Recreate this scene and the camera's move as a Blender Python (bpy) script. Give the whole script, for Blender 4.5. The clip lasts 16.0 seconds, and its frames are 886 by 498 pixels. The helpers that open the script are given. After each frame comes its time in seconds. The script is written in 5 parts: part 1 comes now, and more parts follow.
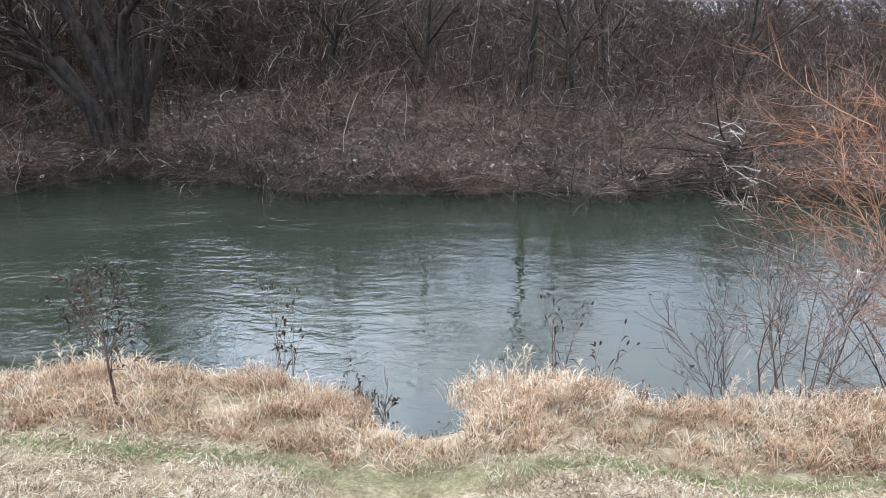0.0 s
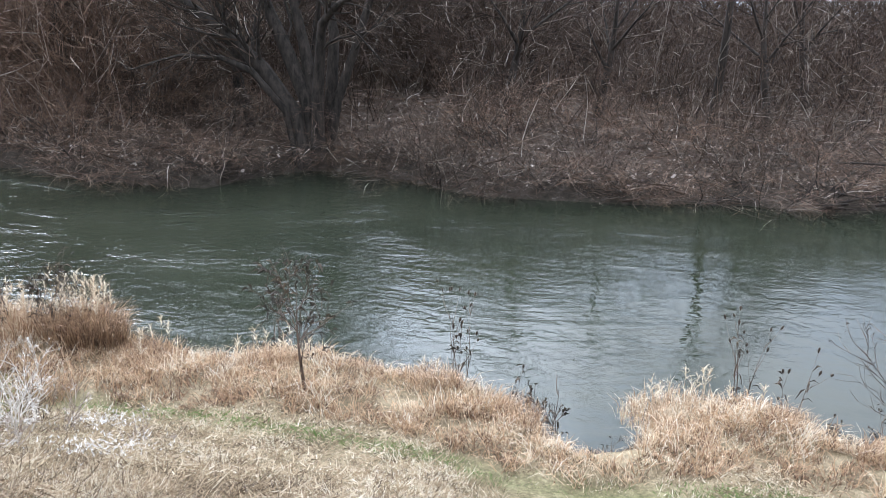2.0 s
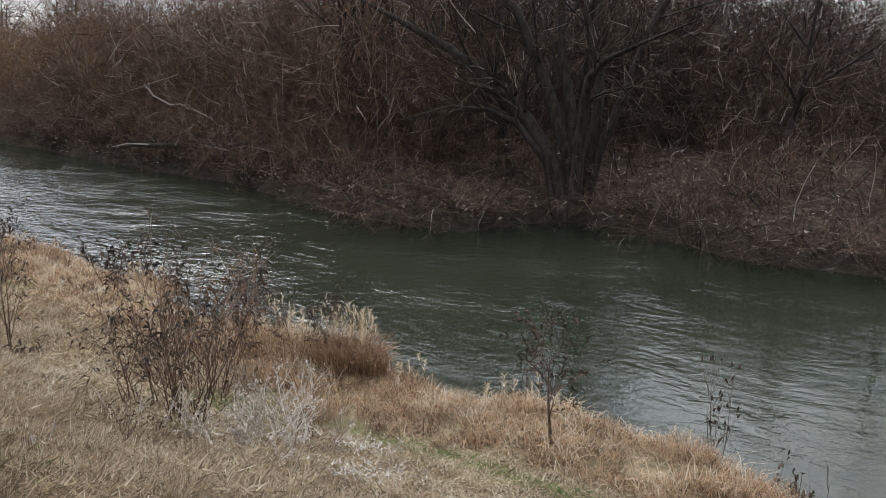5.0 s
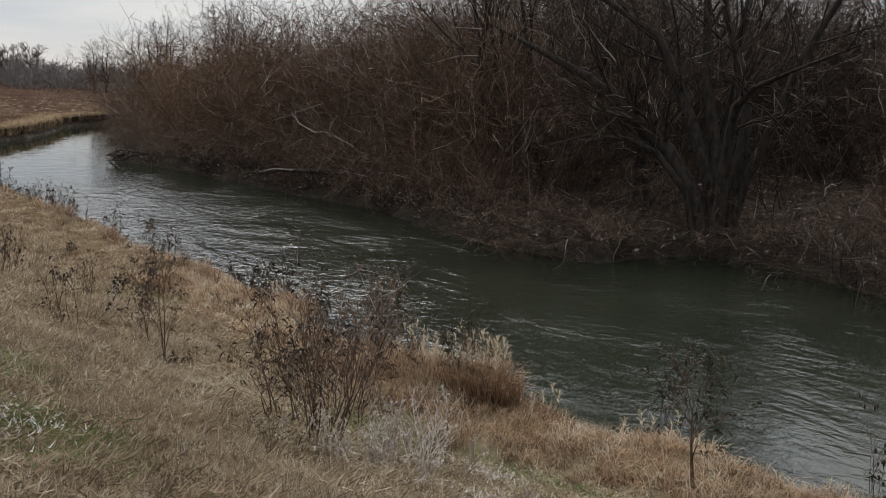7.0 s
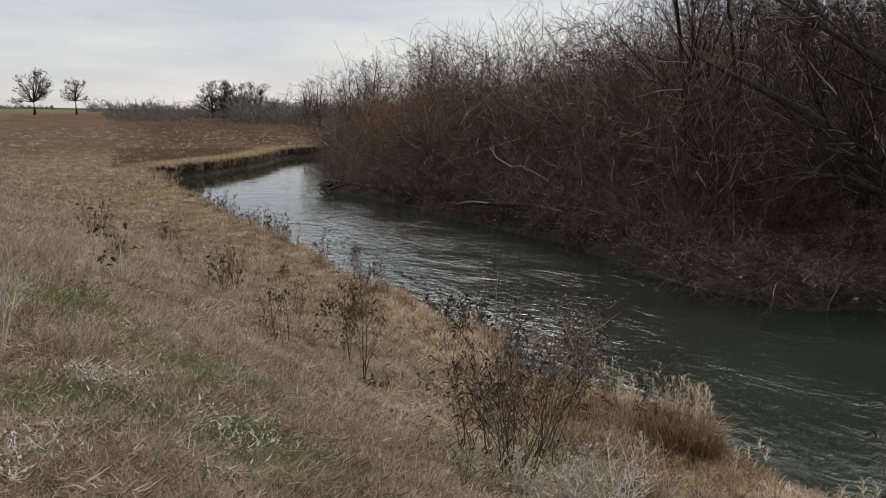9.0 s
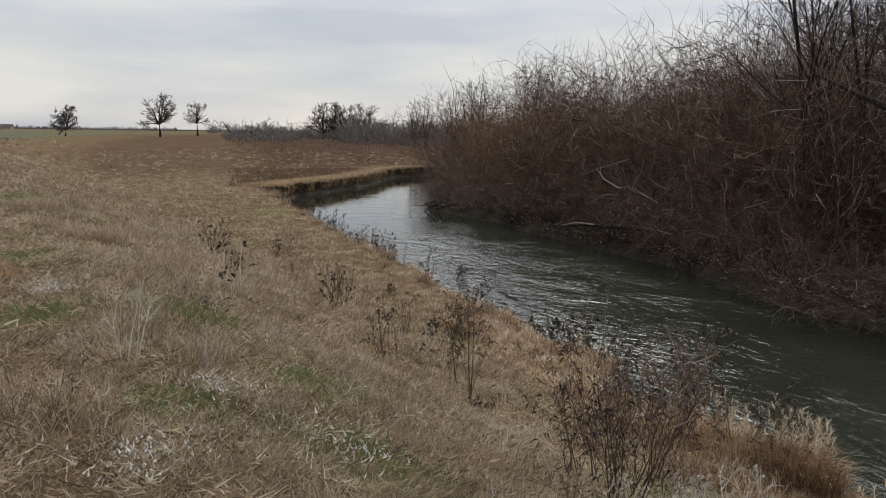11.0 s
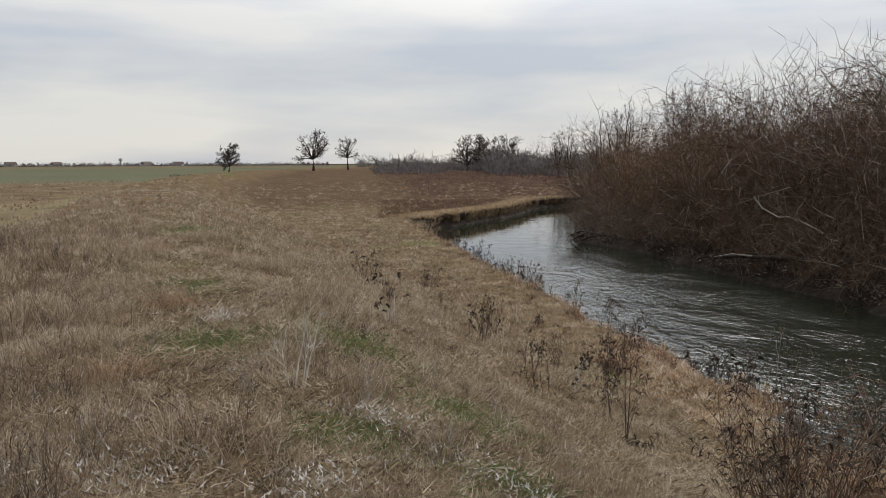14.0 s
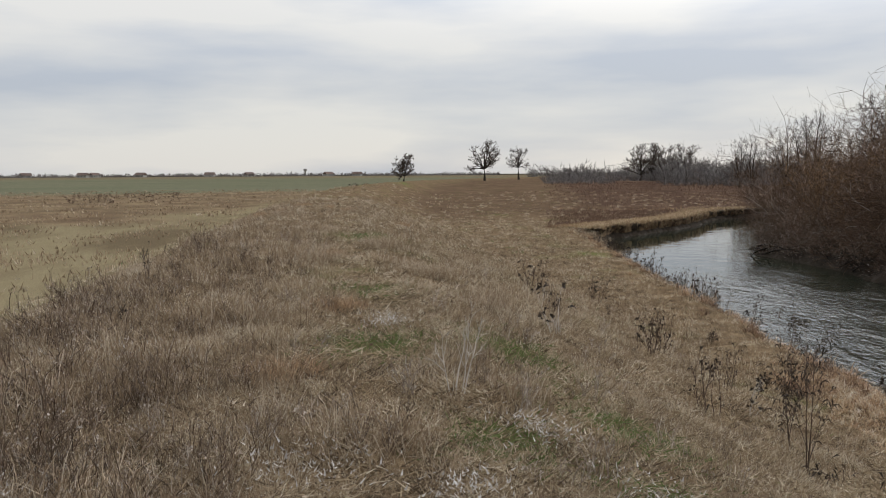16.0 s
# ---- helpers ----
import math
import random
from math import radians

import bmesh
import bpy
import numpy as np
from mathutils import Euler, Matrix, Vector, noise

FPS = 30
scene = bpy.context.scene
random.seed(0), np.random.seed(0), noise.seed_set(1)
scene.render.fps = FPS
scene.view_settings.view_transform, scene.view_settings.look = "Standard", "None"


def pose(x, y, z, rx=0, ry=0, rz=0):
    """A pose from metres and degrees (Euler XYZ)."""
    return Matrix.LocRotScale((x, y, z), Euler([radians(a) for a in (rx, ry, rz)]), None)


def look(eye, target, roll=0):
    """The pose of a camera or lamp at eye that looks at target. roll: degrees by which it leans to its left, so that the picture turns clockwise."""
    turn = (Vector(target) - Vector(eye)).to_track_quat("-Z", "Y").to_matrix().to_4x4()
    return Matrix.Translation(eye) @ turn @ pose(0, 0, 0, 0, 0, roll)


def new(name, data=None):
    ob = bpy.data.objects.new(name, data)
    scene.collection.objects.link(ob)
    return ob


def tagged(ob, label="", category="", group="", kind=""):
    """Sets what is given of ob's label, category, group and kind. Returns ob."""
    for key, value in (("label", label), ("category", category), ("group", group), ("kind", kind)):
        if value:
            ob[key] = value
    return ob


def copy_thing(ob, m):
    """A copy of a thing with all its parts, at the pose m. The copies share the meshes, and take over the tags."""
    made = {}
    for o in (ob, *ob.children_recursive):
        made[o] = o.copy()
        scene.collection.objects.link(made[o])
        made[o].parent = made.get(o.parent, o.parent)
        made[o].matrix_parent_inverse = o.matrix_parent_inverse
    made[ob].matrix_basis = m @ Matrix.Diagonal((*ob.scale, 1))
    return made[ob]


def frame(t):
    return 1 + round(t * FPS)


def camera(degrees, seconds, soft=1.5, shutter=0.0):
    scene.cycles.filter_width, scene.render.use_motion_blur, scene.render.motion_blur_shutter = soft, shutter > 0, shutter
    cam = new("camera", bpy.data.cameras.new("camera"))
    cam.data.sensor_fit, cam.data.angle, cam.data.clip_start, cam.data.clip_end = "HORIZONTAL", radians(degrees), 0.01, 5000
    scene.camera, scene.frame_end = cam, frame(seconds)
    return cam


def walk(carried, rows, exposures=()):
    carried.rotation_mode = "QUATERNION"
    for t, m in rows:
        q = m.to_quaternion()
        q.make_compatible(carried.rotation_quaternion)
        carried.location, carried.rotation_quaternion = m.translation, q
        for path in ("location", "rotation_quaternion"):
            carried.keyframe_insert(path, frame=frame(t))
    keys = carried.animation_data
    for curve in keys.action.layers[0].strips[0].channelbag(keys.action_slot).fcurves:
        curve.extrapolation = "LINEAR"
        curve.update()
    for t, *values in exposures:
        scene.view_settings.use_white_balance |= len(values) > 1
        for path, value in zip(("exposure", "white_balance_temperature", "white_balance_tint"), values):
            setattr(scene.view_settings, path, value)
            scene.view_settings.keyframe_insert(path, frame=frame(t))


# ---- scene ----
cam = camera(57.5, 16.0, soft=0.7)
# seconds, eye, yaw to the left of +y, pitch, lean to the left
PATH = (
    (0, 0.000, 0.000, -0.000, 0.01, -16.60, 1.62),
    (0.5, -0.022, -0.009, 0.015, 2.86, -16.61, 1.45),
    (1, -0.044, -0.013, 0.021, 6.40, -16.64, 1.29),
    (1.5, -0.079, -0.036, 0.035, 9.36, -16.64, 1.34),
    (2, -0.111, -0.053, 0.051, 12.39, -16.65, 1.29),
    (2.5, -0.136, -0.068, 0.073, 16.89, -16.50, 0.68),
    (3, -0.152, -0.067, 0.082, 21.14, -15.61, 0.70),
    (3.5, -0.158, -0.066, 0.079, 23.46, -14.64, 0.84),
    (4, -0.184, -0.075, 0.082, 25.03, -14.09, 1.21),
    (4.5, -0.211, -0.081, 0.084, 27.70, -13.83, 1.32),
    (7, -0.353, -0.075, 0.038, 39.75, -11.63, 1.14),
    (7.5, -0.368, -0.089, 0.042, 42.82, -11.23, 0.98),
    (8, -0.407, -0.103, 0.047, 47.07, -10.71, 0.85),
    (8.5, -0.447, -0.105, 0.045, 50.70, -10.05, 0.90),
    (11, -0.422, -0.192, 0.074, 60.79, -8.20, 0.81),
    (11.5, -0.424, -0.206, 0.078, 63.43, -7.84, 0.54),
    (12, -0.446, -0.234, 0.079, 67.01, -7.34, 0.08),
    (12.5, -0.464, -0.263, 0.082, 69.57, -6.88, -0.25),
    (13, -0.483, -0.277, 0.085, 70.32, -6.56, -0.19),
    (13.5, -0.507, -0.286, 0.082, 70.56, -6.34, -0.11),
    (14, -0.522, -0.278, 0.084, 70.96, -6.09, -0.22),
    (14.5, -0.528, -0.252, 0.090, 72.75, -5.90, -0.20),
    (15, -0.539, -0.224, 0.082, 75.68, -5.72, -0.29),
    (15.5, -0.538, -0.235, 0.079, 79.85, -5.52, -0.41),
    (16, -0.521, -0.224, 0.077, 82.98, -5.35, -0.30),
)
rows = []
for t, ex, ey, ez, yaw, pitch, lean in PATH:
    a, b = radians(yaw), radians(pitch)
    ahead = Vector((-math.sin(a) * math.cos(b), math.cos(a) * math.cos(b), math.sin(b)))
    eye = Vector((ex, ey, ez))
    rows.append((t, look(eye, eye + ahead, lean)))
walk(cam, rows, exposures=((0, 1.5, 5600, 10), (2, 1.52, 5650, 10), (3, 1.22, 5850, 10), (4.5, 0.74, 6150, 10), (7, -0.06, 6500, 10), (8.5, -0.03, 6500, 10), (11, -0.08, 6550, 10), (13, -0.1, 6550, 10), (16, -0.08, 6550, 10)))

# ---- sky and sun: a bright overcast, the sun low behind thin cloud over the wood ----
SUN_YAW, SUN_UP = 50.0, 38.0
world = bpy.data.worlds.new("sky")
scene.world = world
world.use_nodes = True
wn, wl = world.node_tree.nodes, world.node_tree.links
wn.clear()
w_out = wn.new("ShaderNodeOutputWorld")
w_sky = wn.new("ShaderNodeTexSky")
w_sky.sky_type = "NISHITA"
w_sky.sun_disc = False
w_sky.sun_elevation = radians(SUN_UP)
w_sky.sun_rotation = radians(-SUN_YAW)
w_bg = wn.new("ShaderNodeBackground")
w_bg.inputs["Strength"].default_value = 0.1
wl.new(w_sky.outputs[0], w_bg.inputs[0])
w_co = wn.new("ShaderNodeTexCoord")
w_map = wn.new("ShaderNodeMapping")
w_map.inputs["Scale"].default_value = (1.6, 1.6, 9.0)
w_map.inputs["Location"].default_value = (3.1, 0.4, 0.2)
wl.new(w_co.outputs["Generated"], w_map.inputs[0])
w_n = wn.new("ShaderNodeTexNoise")
w_n.inputs["Scale"].default_value = 1.3
w_n.inputs["Detail"].default_value = 5.0
w_n.inputs["Roughness"].default_value = 0.5
wl.new(w_map.outputs[0], w_n.inputs["Vector"])
w_r = wn.new("ShaderNodeValToRGB")
w_r.color_ramp.elements[0].position, w_r.color_ramp.elements[0].color = 0.36, (0.535, 0.58, 0.66, 1)
w_r.color_ramp.elements[1].position, w_r.color_ramp.elements[1].color = 0.60, (0.82, 0.81, 0.785, 1)
wl.new(w_n.outputs[0], w_r.inputs[0])
w_cl = wn.new("ShaderNodeBackground")
# thin cloud is brighter round the sun
w_dot = wn.new("ShaderNodeVectorMath")
w_dot.operation = "DOT_PRODUCT"
wl.new(w_co.outputs["Generated"], w_dot.inputs[0])
w_dot.inputs[1].default_value = (-math.sin(radians(SUN_YAW)) * math.cos(radians(SUN_UP)), math.cos(radians(SUN_YAW)) * math.cos(radians(SUN_UP)), math.sin(radians(SUN_UP)))
w_glow = wn.new("ShaderNodeMapRange")
w_glow.interpolation_type = "SMOOTHSTEP"
w_glow.inputs["From Min"].default_value, w_glow.inputs["From Max"].default_value = 0.62, 1.0
w_glow.inputs["To Min"].default_value, w_glow.inputs["To Max"].default_value = 0.0, 2.2
wl.new(w_dot.outputs["Value"], w_glow.inputs["Value"])
# and duller on the far side of the sky
w_dull = wn.new("ShaderNodeMapRange")
w_dull.interpolation_type = "SMOOTHSTEP"
w_dull.inputs["From Min"].default_value, w_dull.inputs["From Max"].default_value = -0.75, 0.1
w_dull.inputs["To Min"].default_value, w_dull.inputs["To Max"].default_value = 0.25, 1.0
wl.new(w_dot.outputs["Value"], w_dull.inputs["Value"])
w_sep = wn.new("ShaderNodeSeparateXYZ")
wl.new(w_co.outputs["Generated"], w_sep.inputs[0])
w_haze = wn.new("ShaderNodeMapRange")
w_haze.interpolation_type = "SMOOTHSTEP"
w_haze.inputs["From Min"].default_value, w_haze.inputs["From Max"].default_value = 0.13, 0.42
wl.new(w_sep.outputs["Z"], w_haze.inputs["Value"])
w_thin = wn.new("ShaderNodeMath")
w_thin.operation = "MULTIPLY_ADD"
wl.new(w_glow.outputs[0], w_thin.inputs[0])
wl.new(w_haze.outputs[0], w_thin.inputs[1])
w_thin.inputs[2].default_value = 0.97
w_str = wn.new("ShaderNodeMath")
w_str.operation = "MULTIPLY"
wl.new(w_thin.outputs[0], w_str.inputs[0])
wl.new(w_dull.outputs[0], w_str.inputs[1])
# an overcast sky brightens towards the zenith
w_high = wn.new("ShaderNodeMapRange")
w_high.inputs["From Min"].default_value, w_high.inputs["From Max"].default_value = 0.1, 1.0
w_high.inputs["To Min"].default_value, w_high.inputs["To Max"].default_value = 1.0, 2.3
wl.new(w_sep.outputs["Z"], w_high.inputs["Value"])
w_all = wn.new("ShaderNodeMath")
w_all.operation = "MULTIPLY"
wl.new(w_str.outputs[0], w_all.inputs[0])
wl.new(w_high.outputs[0], w_all.inputs[1])
wl.new(w_all.outputs[0], w_cl.inputs["Strength"])
wl.new(w_r.outputs[0], w_cl.inputs[0])
w_mix = wn.new("ShaderNodeMixShader")
w_mix.inputs[0].default_value = 0.88
wl.new(w_bg.outputs[0], w_mix.inputs[1])
wl.new(w_cl.outputs[0], w_mix.inputs[2])
wl.new(w_mix.outputs[0], w_out.inputs[0])

sun = new("sun", bpy.data.lights.new("sun", "SUN"))
sun.data.energy, sun.data.angle, sun.data.color = 0.45, radians(13), (1.0, 0.96, 0.9)
sd = Vector((-math.sin(radians(SUN_YAW)) * math.cos(radians(SUN_UP)), math.cos(radians(SUN_YAW)) * math.cos(radians(SUN_UP)), math.sin(radians(SUN_UP))))
sun.matrix_world = look(sd * 100, (0, 0, 0))


# ---- materials ----
def material(name, rough=0.9, spec=0.2):
    m = bpy.data.materials.new(name)
    m.use_nodes = True
    b = m.node_tree.nodes["Principled BSDF"]
    b.inputs["Roughness"].default_value = rough
    b.inputs["Specular IOR Level"].default_value = spec
    return m, m.node_tree.nodes, m.node_tree.links, b


def ramp_of(nodes, stops):
    r = nodes.new("ShaderNodeValToRGB")
    while len(r.color_ramp.elements) < len(stops):
        r.color_ramp.elements.new(0.5)
    for e, (p, c) in zip(r.color_ramp.elements, stops):
        e.position, e.color = p, (*c, 1)
    return r


def noise_of(nodes, links, scale, detail=4.0, rough=0.6, stretch=None):
    co = nodes.new("ShaderNodeNewGeometry")
    n = nodes.new("ShaderNodeTexNoise")
    n.inputs["Scale"].default_value, n.inputs["Detail"].default_value, n.inputs["Roughness"].default_value = scale, detail, rough
    if stretch:
        mp = nodes.new("ShaderNodeMapping")
        mp.inputs["Scale"].default_value = stretch
        links.new(co.outputs["Position"], mp.inputs[0])
        links.new(mp.outputs[0], n.inputs["Vector"])
    else:
        links.new(co.outputs["Position"], n.inputs["Vector"])
    return n


def mix_of(nodes, links, fac, a, b, blend="MIX"):
    m = nodes.new("ShaderNodeMix")
    m.data_type, m.blend_type = "RGBA", blend
    for sock, v in ((m.inputs[0], fac), (m.inputs[6], a), (m.inputs[7], b)):
        if isinstance(v, (int, float)):
            sock.default_value = v
        elif isinstance(v, tuple):
            sock.default_value = (*v, 1)
        else:
            links.new(v, sock)
    return m.outputs[2]


def bump_of(nodes, links, height, strength, distance, bsdf):
    b = nodes.new("ShaderNodeBump")
    b.inputs["Strength"].default_value, b.inputs["Distance"].default_value = strength, distance
    links.new(height, b.inputs["Height"])
    links.new(b.outputs[0], bsdf.inputs["Normal"])


def twig_material(name, stops, rough=0.85, scale=2.5):
    """Bark or dry stalk: each loose piece takes its own shade, with streaks and a fine grain."""
    m, n, l, b = material(name, rough)
    g = n.new("ShaderNodeNewGeometry")
    r = ramp_of(n, stops)
    l.new(g.outputs["Random Per Island"], r.inputs[0])
    t = noise_of(n, l, scale, 3)
    dark = ramp_of(n, ((0.3, (0.6, 0.6, 0.6)), (0.7, (1.15, 1.12, 1.1))))
    l.new(t.outputs[0], dark.inputs[0])
    l.new(mix_of(n, l, 1.0, r.outputs[0], dark.outputs[0], "MULTIPLY"), b.inputs["Base Color"])
    return m


def bark_material(name, dark, pale):
    m, n, l, b = material(name, 0.9)
    t = noise_of(n, l, 9, 6, 0.65, (1, 1, 0.3))
    r = ramp_of(n, ((0.35, dark), (0.6, pale), (0.8, tuple(1.3 * c for c in pale))))
    l.new(t.outputs[0], r.inputs[0])
    l.new(r.outputs[0], b.inputs["Base Color"])
    bump_of(n, l, t.outputs[0], 0.8, 0.03, b)
    return m


def ground_material():
    m, n, l, b = material("ground_cover", 1.0, 0.0)
    big, mid, fine = noise_of(n, l, 0.35, 4), noise_of(n, l, 2.6, 6, 0.65), noise_of(n, l, 26, 4, 0.7)
    dry = ramp_of(n, ((0.25, (0.05, 0.035, 0.023)), (0.42, (0.105, 0.073, 0.045)), (0.58, (0.18, 0.128, 0.078)), (0.8, (0.28, 0.21, 0.13))))
    l.new(mid.outputs[0], dry.inputs[0])
    green = ramp_of(n, ((0.56, (0, 0, 0)), (0.68, (0.7, 0.7, 0.7))))
    l.new(big.outputs[0], green.inputs[0])
    c = mix_of(n, l, green.outputs[0], dry.outputs[0], (0.10, 0.125, 0.035))

    def zone(name, stops, source):
        nonlocal c
        at = n.new("ShaderNodeAttribute")
        at.attribute_name = name
        r = ramp_of(n, stops)
        l.new(source.outputs[0], r.inputs[0])
        c = mix_of(n, l, at.outputs["Fac"], c, r.outputs[0])
    zone("bench", ((0.25, (0.09, 0.07, 0.042)), (0.5, (0.18, 0.142, 0.09)), (0.75, (0.29, 0.238, 0.16))), mid)
    zone("green", ((0.3, (0.045, 0.06, 0.02)), (0.7, (0.085, 0.1, 0.038))), mid)
    zone("litter", ((0.3, (0.028, 0.021, 0.016)), (0.5, (0.062, 0.046, 0.036)), (0.7, (0.13, 0.108, 0.09))), mid)
    zone("heath", ((0.36, (0.05, 0.031, 0.023)), (0.5, (0.082, 0.052, 0.037)), (0.66, (0.14, 0.095, 0.066))), noise_of(n, l, 0.25, 6, 0.7))
    zone("meadow", ((0.35, (0.115, 0.088, 0.055)), (0.5, (0.2, 0.165, 0.1)), (0.65, (0.125, 0.096, 0.06))), noise_of(n, l, 0.11, 6, 0.65, (0.35, 1, 1)))
    zone("scrub", ((0.36, (0.07, 0.043, 0.03)), (0.5, (0.13, 0.085, 0.056)), (0.66, (0.25, 0.185, 0.115))), noise_of(n, l, 0.2, 6, 0.7))
    zone("crop", ((0.3, (0.1, 0.105, 0.066)), (0.7, (0.14, 0.133, 0.09))), noise_of(n, l, 0.012, 4))
    # Mud, darkened to carry the shade below the wooded bank's overhang.
    zone("mud", ((0.3, (0.018, 0.015, 0.012)), (0.6, (0.045, 0.038, 0.031)), (0.8, (0.11, 0.1, 0.09))), noise_of(n, l, 6, 5))
    grain = ramp_of(n, ((0.32, (0.5, 0.5, 0.5)), (0.66, (1.25, 1.25, 1.25))))
    l.new(fine.outputs[0], grain.inputs[0])
    l.new(mix_of(n, l, 1.0, c, grain.outputs[0], "MULTIPLY"), b.inputs["Base Color"])
    bump_of(n, l, fine.outputs[0], 0.5, 0.04, b)
    return m


def water_material():
    m, n, l, b = material("river_water", 0.04, 0.5)
    b.inputs["IOR"].default_value = 1.36
    tint = noise_of(n, l, 0.3, 3)
    r = ramp_of(n, ((0.3, (0.0145, 0.0175, 0.0112)), (0.7, (0.022, 0.0255, 0.0165))))
    l.new(tint.outputs[0], r.inputs[0])
    l.new(r.outputs[0], b.inputs["Base Color"])
    # slow swell, and short ripples that come in patches; livelier over the shallows upstream
    warp = noise_of(n, l, 0.5, 2)
    swell = noise_of(n, l, 1.1, 3, 0.5)
    ripple = noise_of(n, l, 4.2, 3, 0.55, (0.8, 1.15, 1))
    ripple.inputs["Distortion"].default_value = 0.6
    calm = ramp_of(n, ((0.34, (0.35, 0.35, 0.35)), (0.5, (0.75, 0.75, 0.75)), (0.66, (1.6, 1.6, 1.6))))
    patch = noise_of(n, l, 0.42, 5, 0.62, (0.6, 1.2, 1))
    patch.inputs["Distortion"].default_value = 1.2
    l.new(patch.outputs[0], calm.inputs[0])
    at = n.new("ShaderNodeAttribute")
    at.attribute_name = "riffle"

    def maths(op, *ins):
        k = n.new("ShaderNodeMath")
        k.operation = op
        for sock, v in zip(k.inputs, ins):
            if isinstance(v, (int, float)):
                sock.default_value = v
            else:
                l.new(v, sock)
        return k.outputs[0]
    strength = maths("MULTIPLY", calm.outputs[0], maths("MULTIPLY_ADD", at.outputs["Fac"], 2.8, 0.6))
    short = maths("MULTIPLY", maths("MULTIPLY", ripple.outputs[0], 0.0165), strength)
    height = maths("ADD", short, maths("MULTIPLY", swell.outputs[0], 0.014))
    bump_of(n, l, maths("ADD", height, maths("MULTIPLY", warp.outputs[0], 0.01)), 1.0, 1.0, b)
    return m


def blade_material(name, stops):
    """Dry or green blades: shade by the blade's own tone."""
    m, n, l, b = material(name, 0.75, 0.25)
    at = n.new("ShaderNodeAttribute")
    at.attribute_name = "tone"
    r = ramp_of(n, stops)
    l.new(at.outputs["Fac"], r.inputs[0])
    l.new(r.outputs[0], b.inputs["Base Color"])
    # thin blades let light through
    tr = n.new("ShaderNodeBsdfTranslucent")
    l.new(r.outputs[0], tr.inputs["Color"])
    mx = n.new("ShaderNodeMixShader")
    mx.inputs[0].default_value = 0.35
    l.new(b.outputs[0], mx.inputs[1])
    l.new(tr.outputs[0], mx.inputs[2])
    l.new(mx.outputs[0], n["Material Output"].inputs["Surface"])
    return m


GROUND = ground_material()
WATER = water_material()
GRASS = blade_material("dry_grass", ((0.0, (0.07, 0.115, 0.027)), (0.2, (0.13, 0.155, 0.052)), (0.27, (0.085, 0.06, 0.038)), (0.45, (0.235, 0.17, 0.106)), (0.7, (0.41, 0.325, 0.216)), (1.0, (0.62, 0.545, 0.43))))
REED = blade_material("dry_reed", ((0.0, (0.085, 0.05, 0.032)), (0.25, (0.2, 0.122, 0.072)), (0.5, (0.4, 0.262, 0.155)), (0.75, (0.53, 0.41, 0.275)), (1.0, (0.64, 0.57, 0.46))))
WEED = twig_material("dry_weed", ((0.0, (0.14, 0.095, 0.07)), (0.5, (0.24, 0.18, 0.135)), (1.0, (0.36, 0.30, 0.24))))
TWIG_GREY = twig_material("grey_brown_twigs", ((0.0, (0.02, 0.015, 0.011)), (0.6, (0.064, 0.044, 0.031)), (0.9, (0.115, 0.086, 0.065)), (0.955, (0.3, 0.26, 0.22)), (1.0, (0.52, 0.48, 0.43))))
TWIG_RED = twig_material("red_brown_twigs", ((0.0, (0.05, 0.031, 0.021)), (0.5, (0.135, 0.085, 0.056)), (0.86, (0.225, 0.155, 0.11)), (0.95, (0.32, 0.26, 0.22)), (1.0, (0.48, 0.43, 0.38))))
TWIG_OCHRE = twig_material("ochre_twigs", ((0.0, (0.07, 0.04, 0.02)), (0.5, (0.215, 0.125, 0.06)), (1.0, (0.37, 0.245, 0.13))))
TWIG_ORANGE = twig_material("orange_twigs", ((0.0, (0.18, 0.085, 0.045)), (0.5, (0.33, 0.15, 0.08)), (1.0, (0.46, 0.31, 0.22))))
# Grey paler than the near twigs: distance haze put into the base colour.
TWIG_HAZE = twig_material("haze_grey_twigs", ((0.0, (0.115, 0.105, 0.1)), (1.0, (0.22, 0.205, 0.2))), scale=0.5)
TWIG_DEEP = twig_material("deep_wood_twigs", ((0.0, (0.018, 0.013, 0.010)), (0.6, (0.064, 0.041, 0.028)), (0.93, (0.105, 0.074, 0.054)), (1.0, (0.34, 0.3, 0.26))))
DEADWOOD = twig_material("bleached_wood", ((0.0, (0.42, 0.38, 0.33)), (1.0, (0.62, 0.58, 0.52))), scale=12)
BARK = bark_material("willow_bark", (0.013, 0.011, 0.009), (0.042, 0.034, 0.028))
STALK = twig_material("dark_stalk", ((0.0, (0.05, 0.035, 0.028)), (1.0, (0.13, 0.09, 0.065))), scale=15)
LEAF = twig_material("withered_leaf", ((0.0, (0.02, 0.017, 0.014)), (0.7, (0.055, 0.041, 0.03)), (1.0, (0.1, 0.074, 0.05))), scale=15)


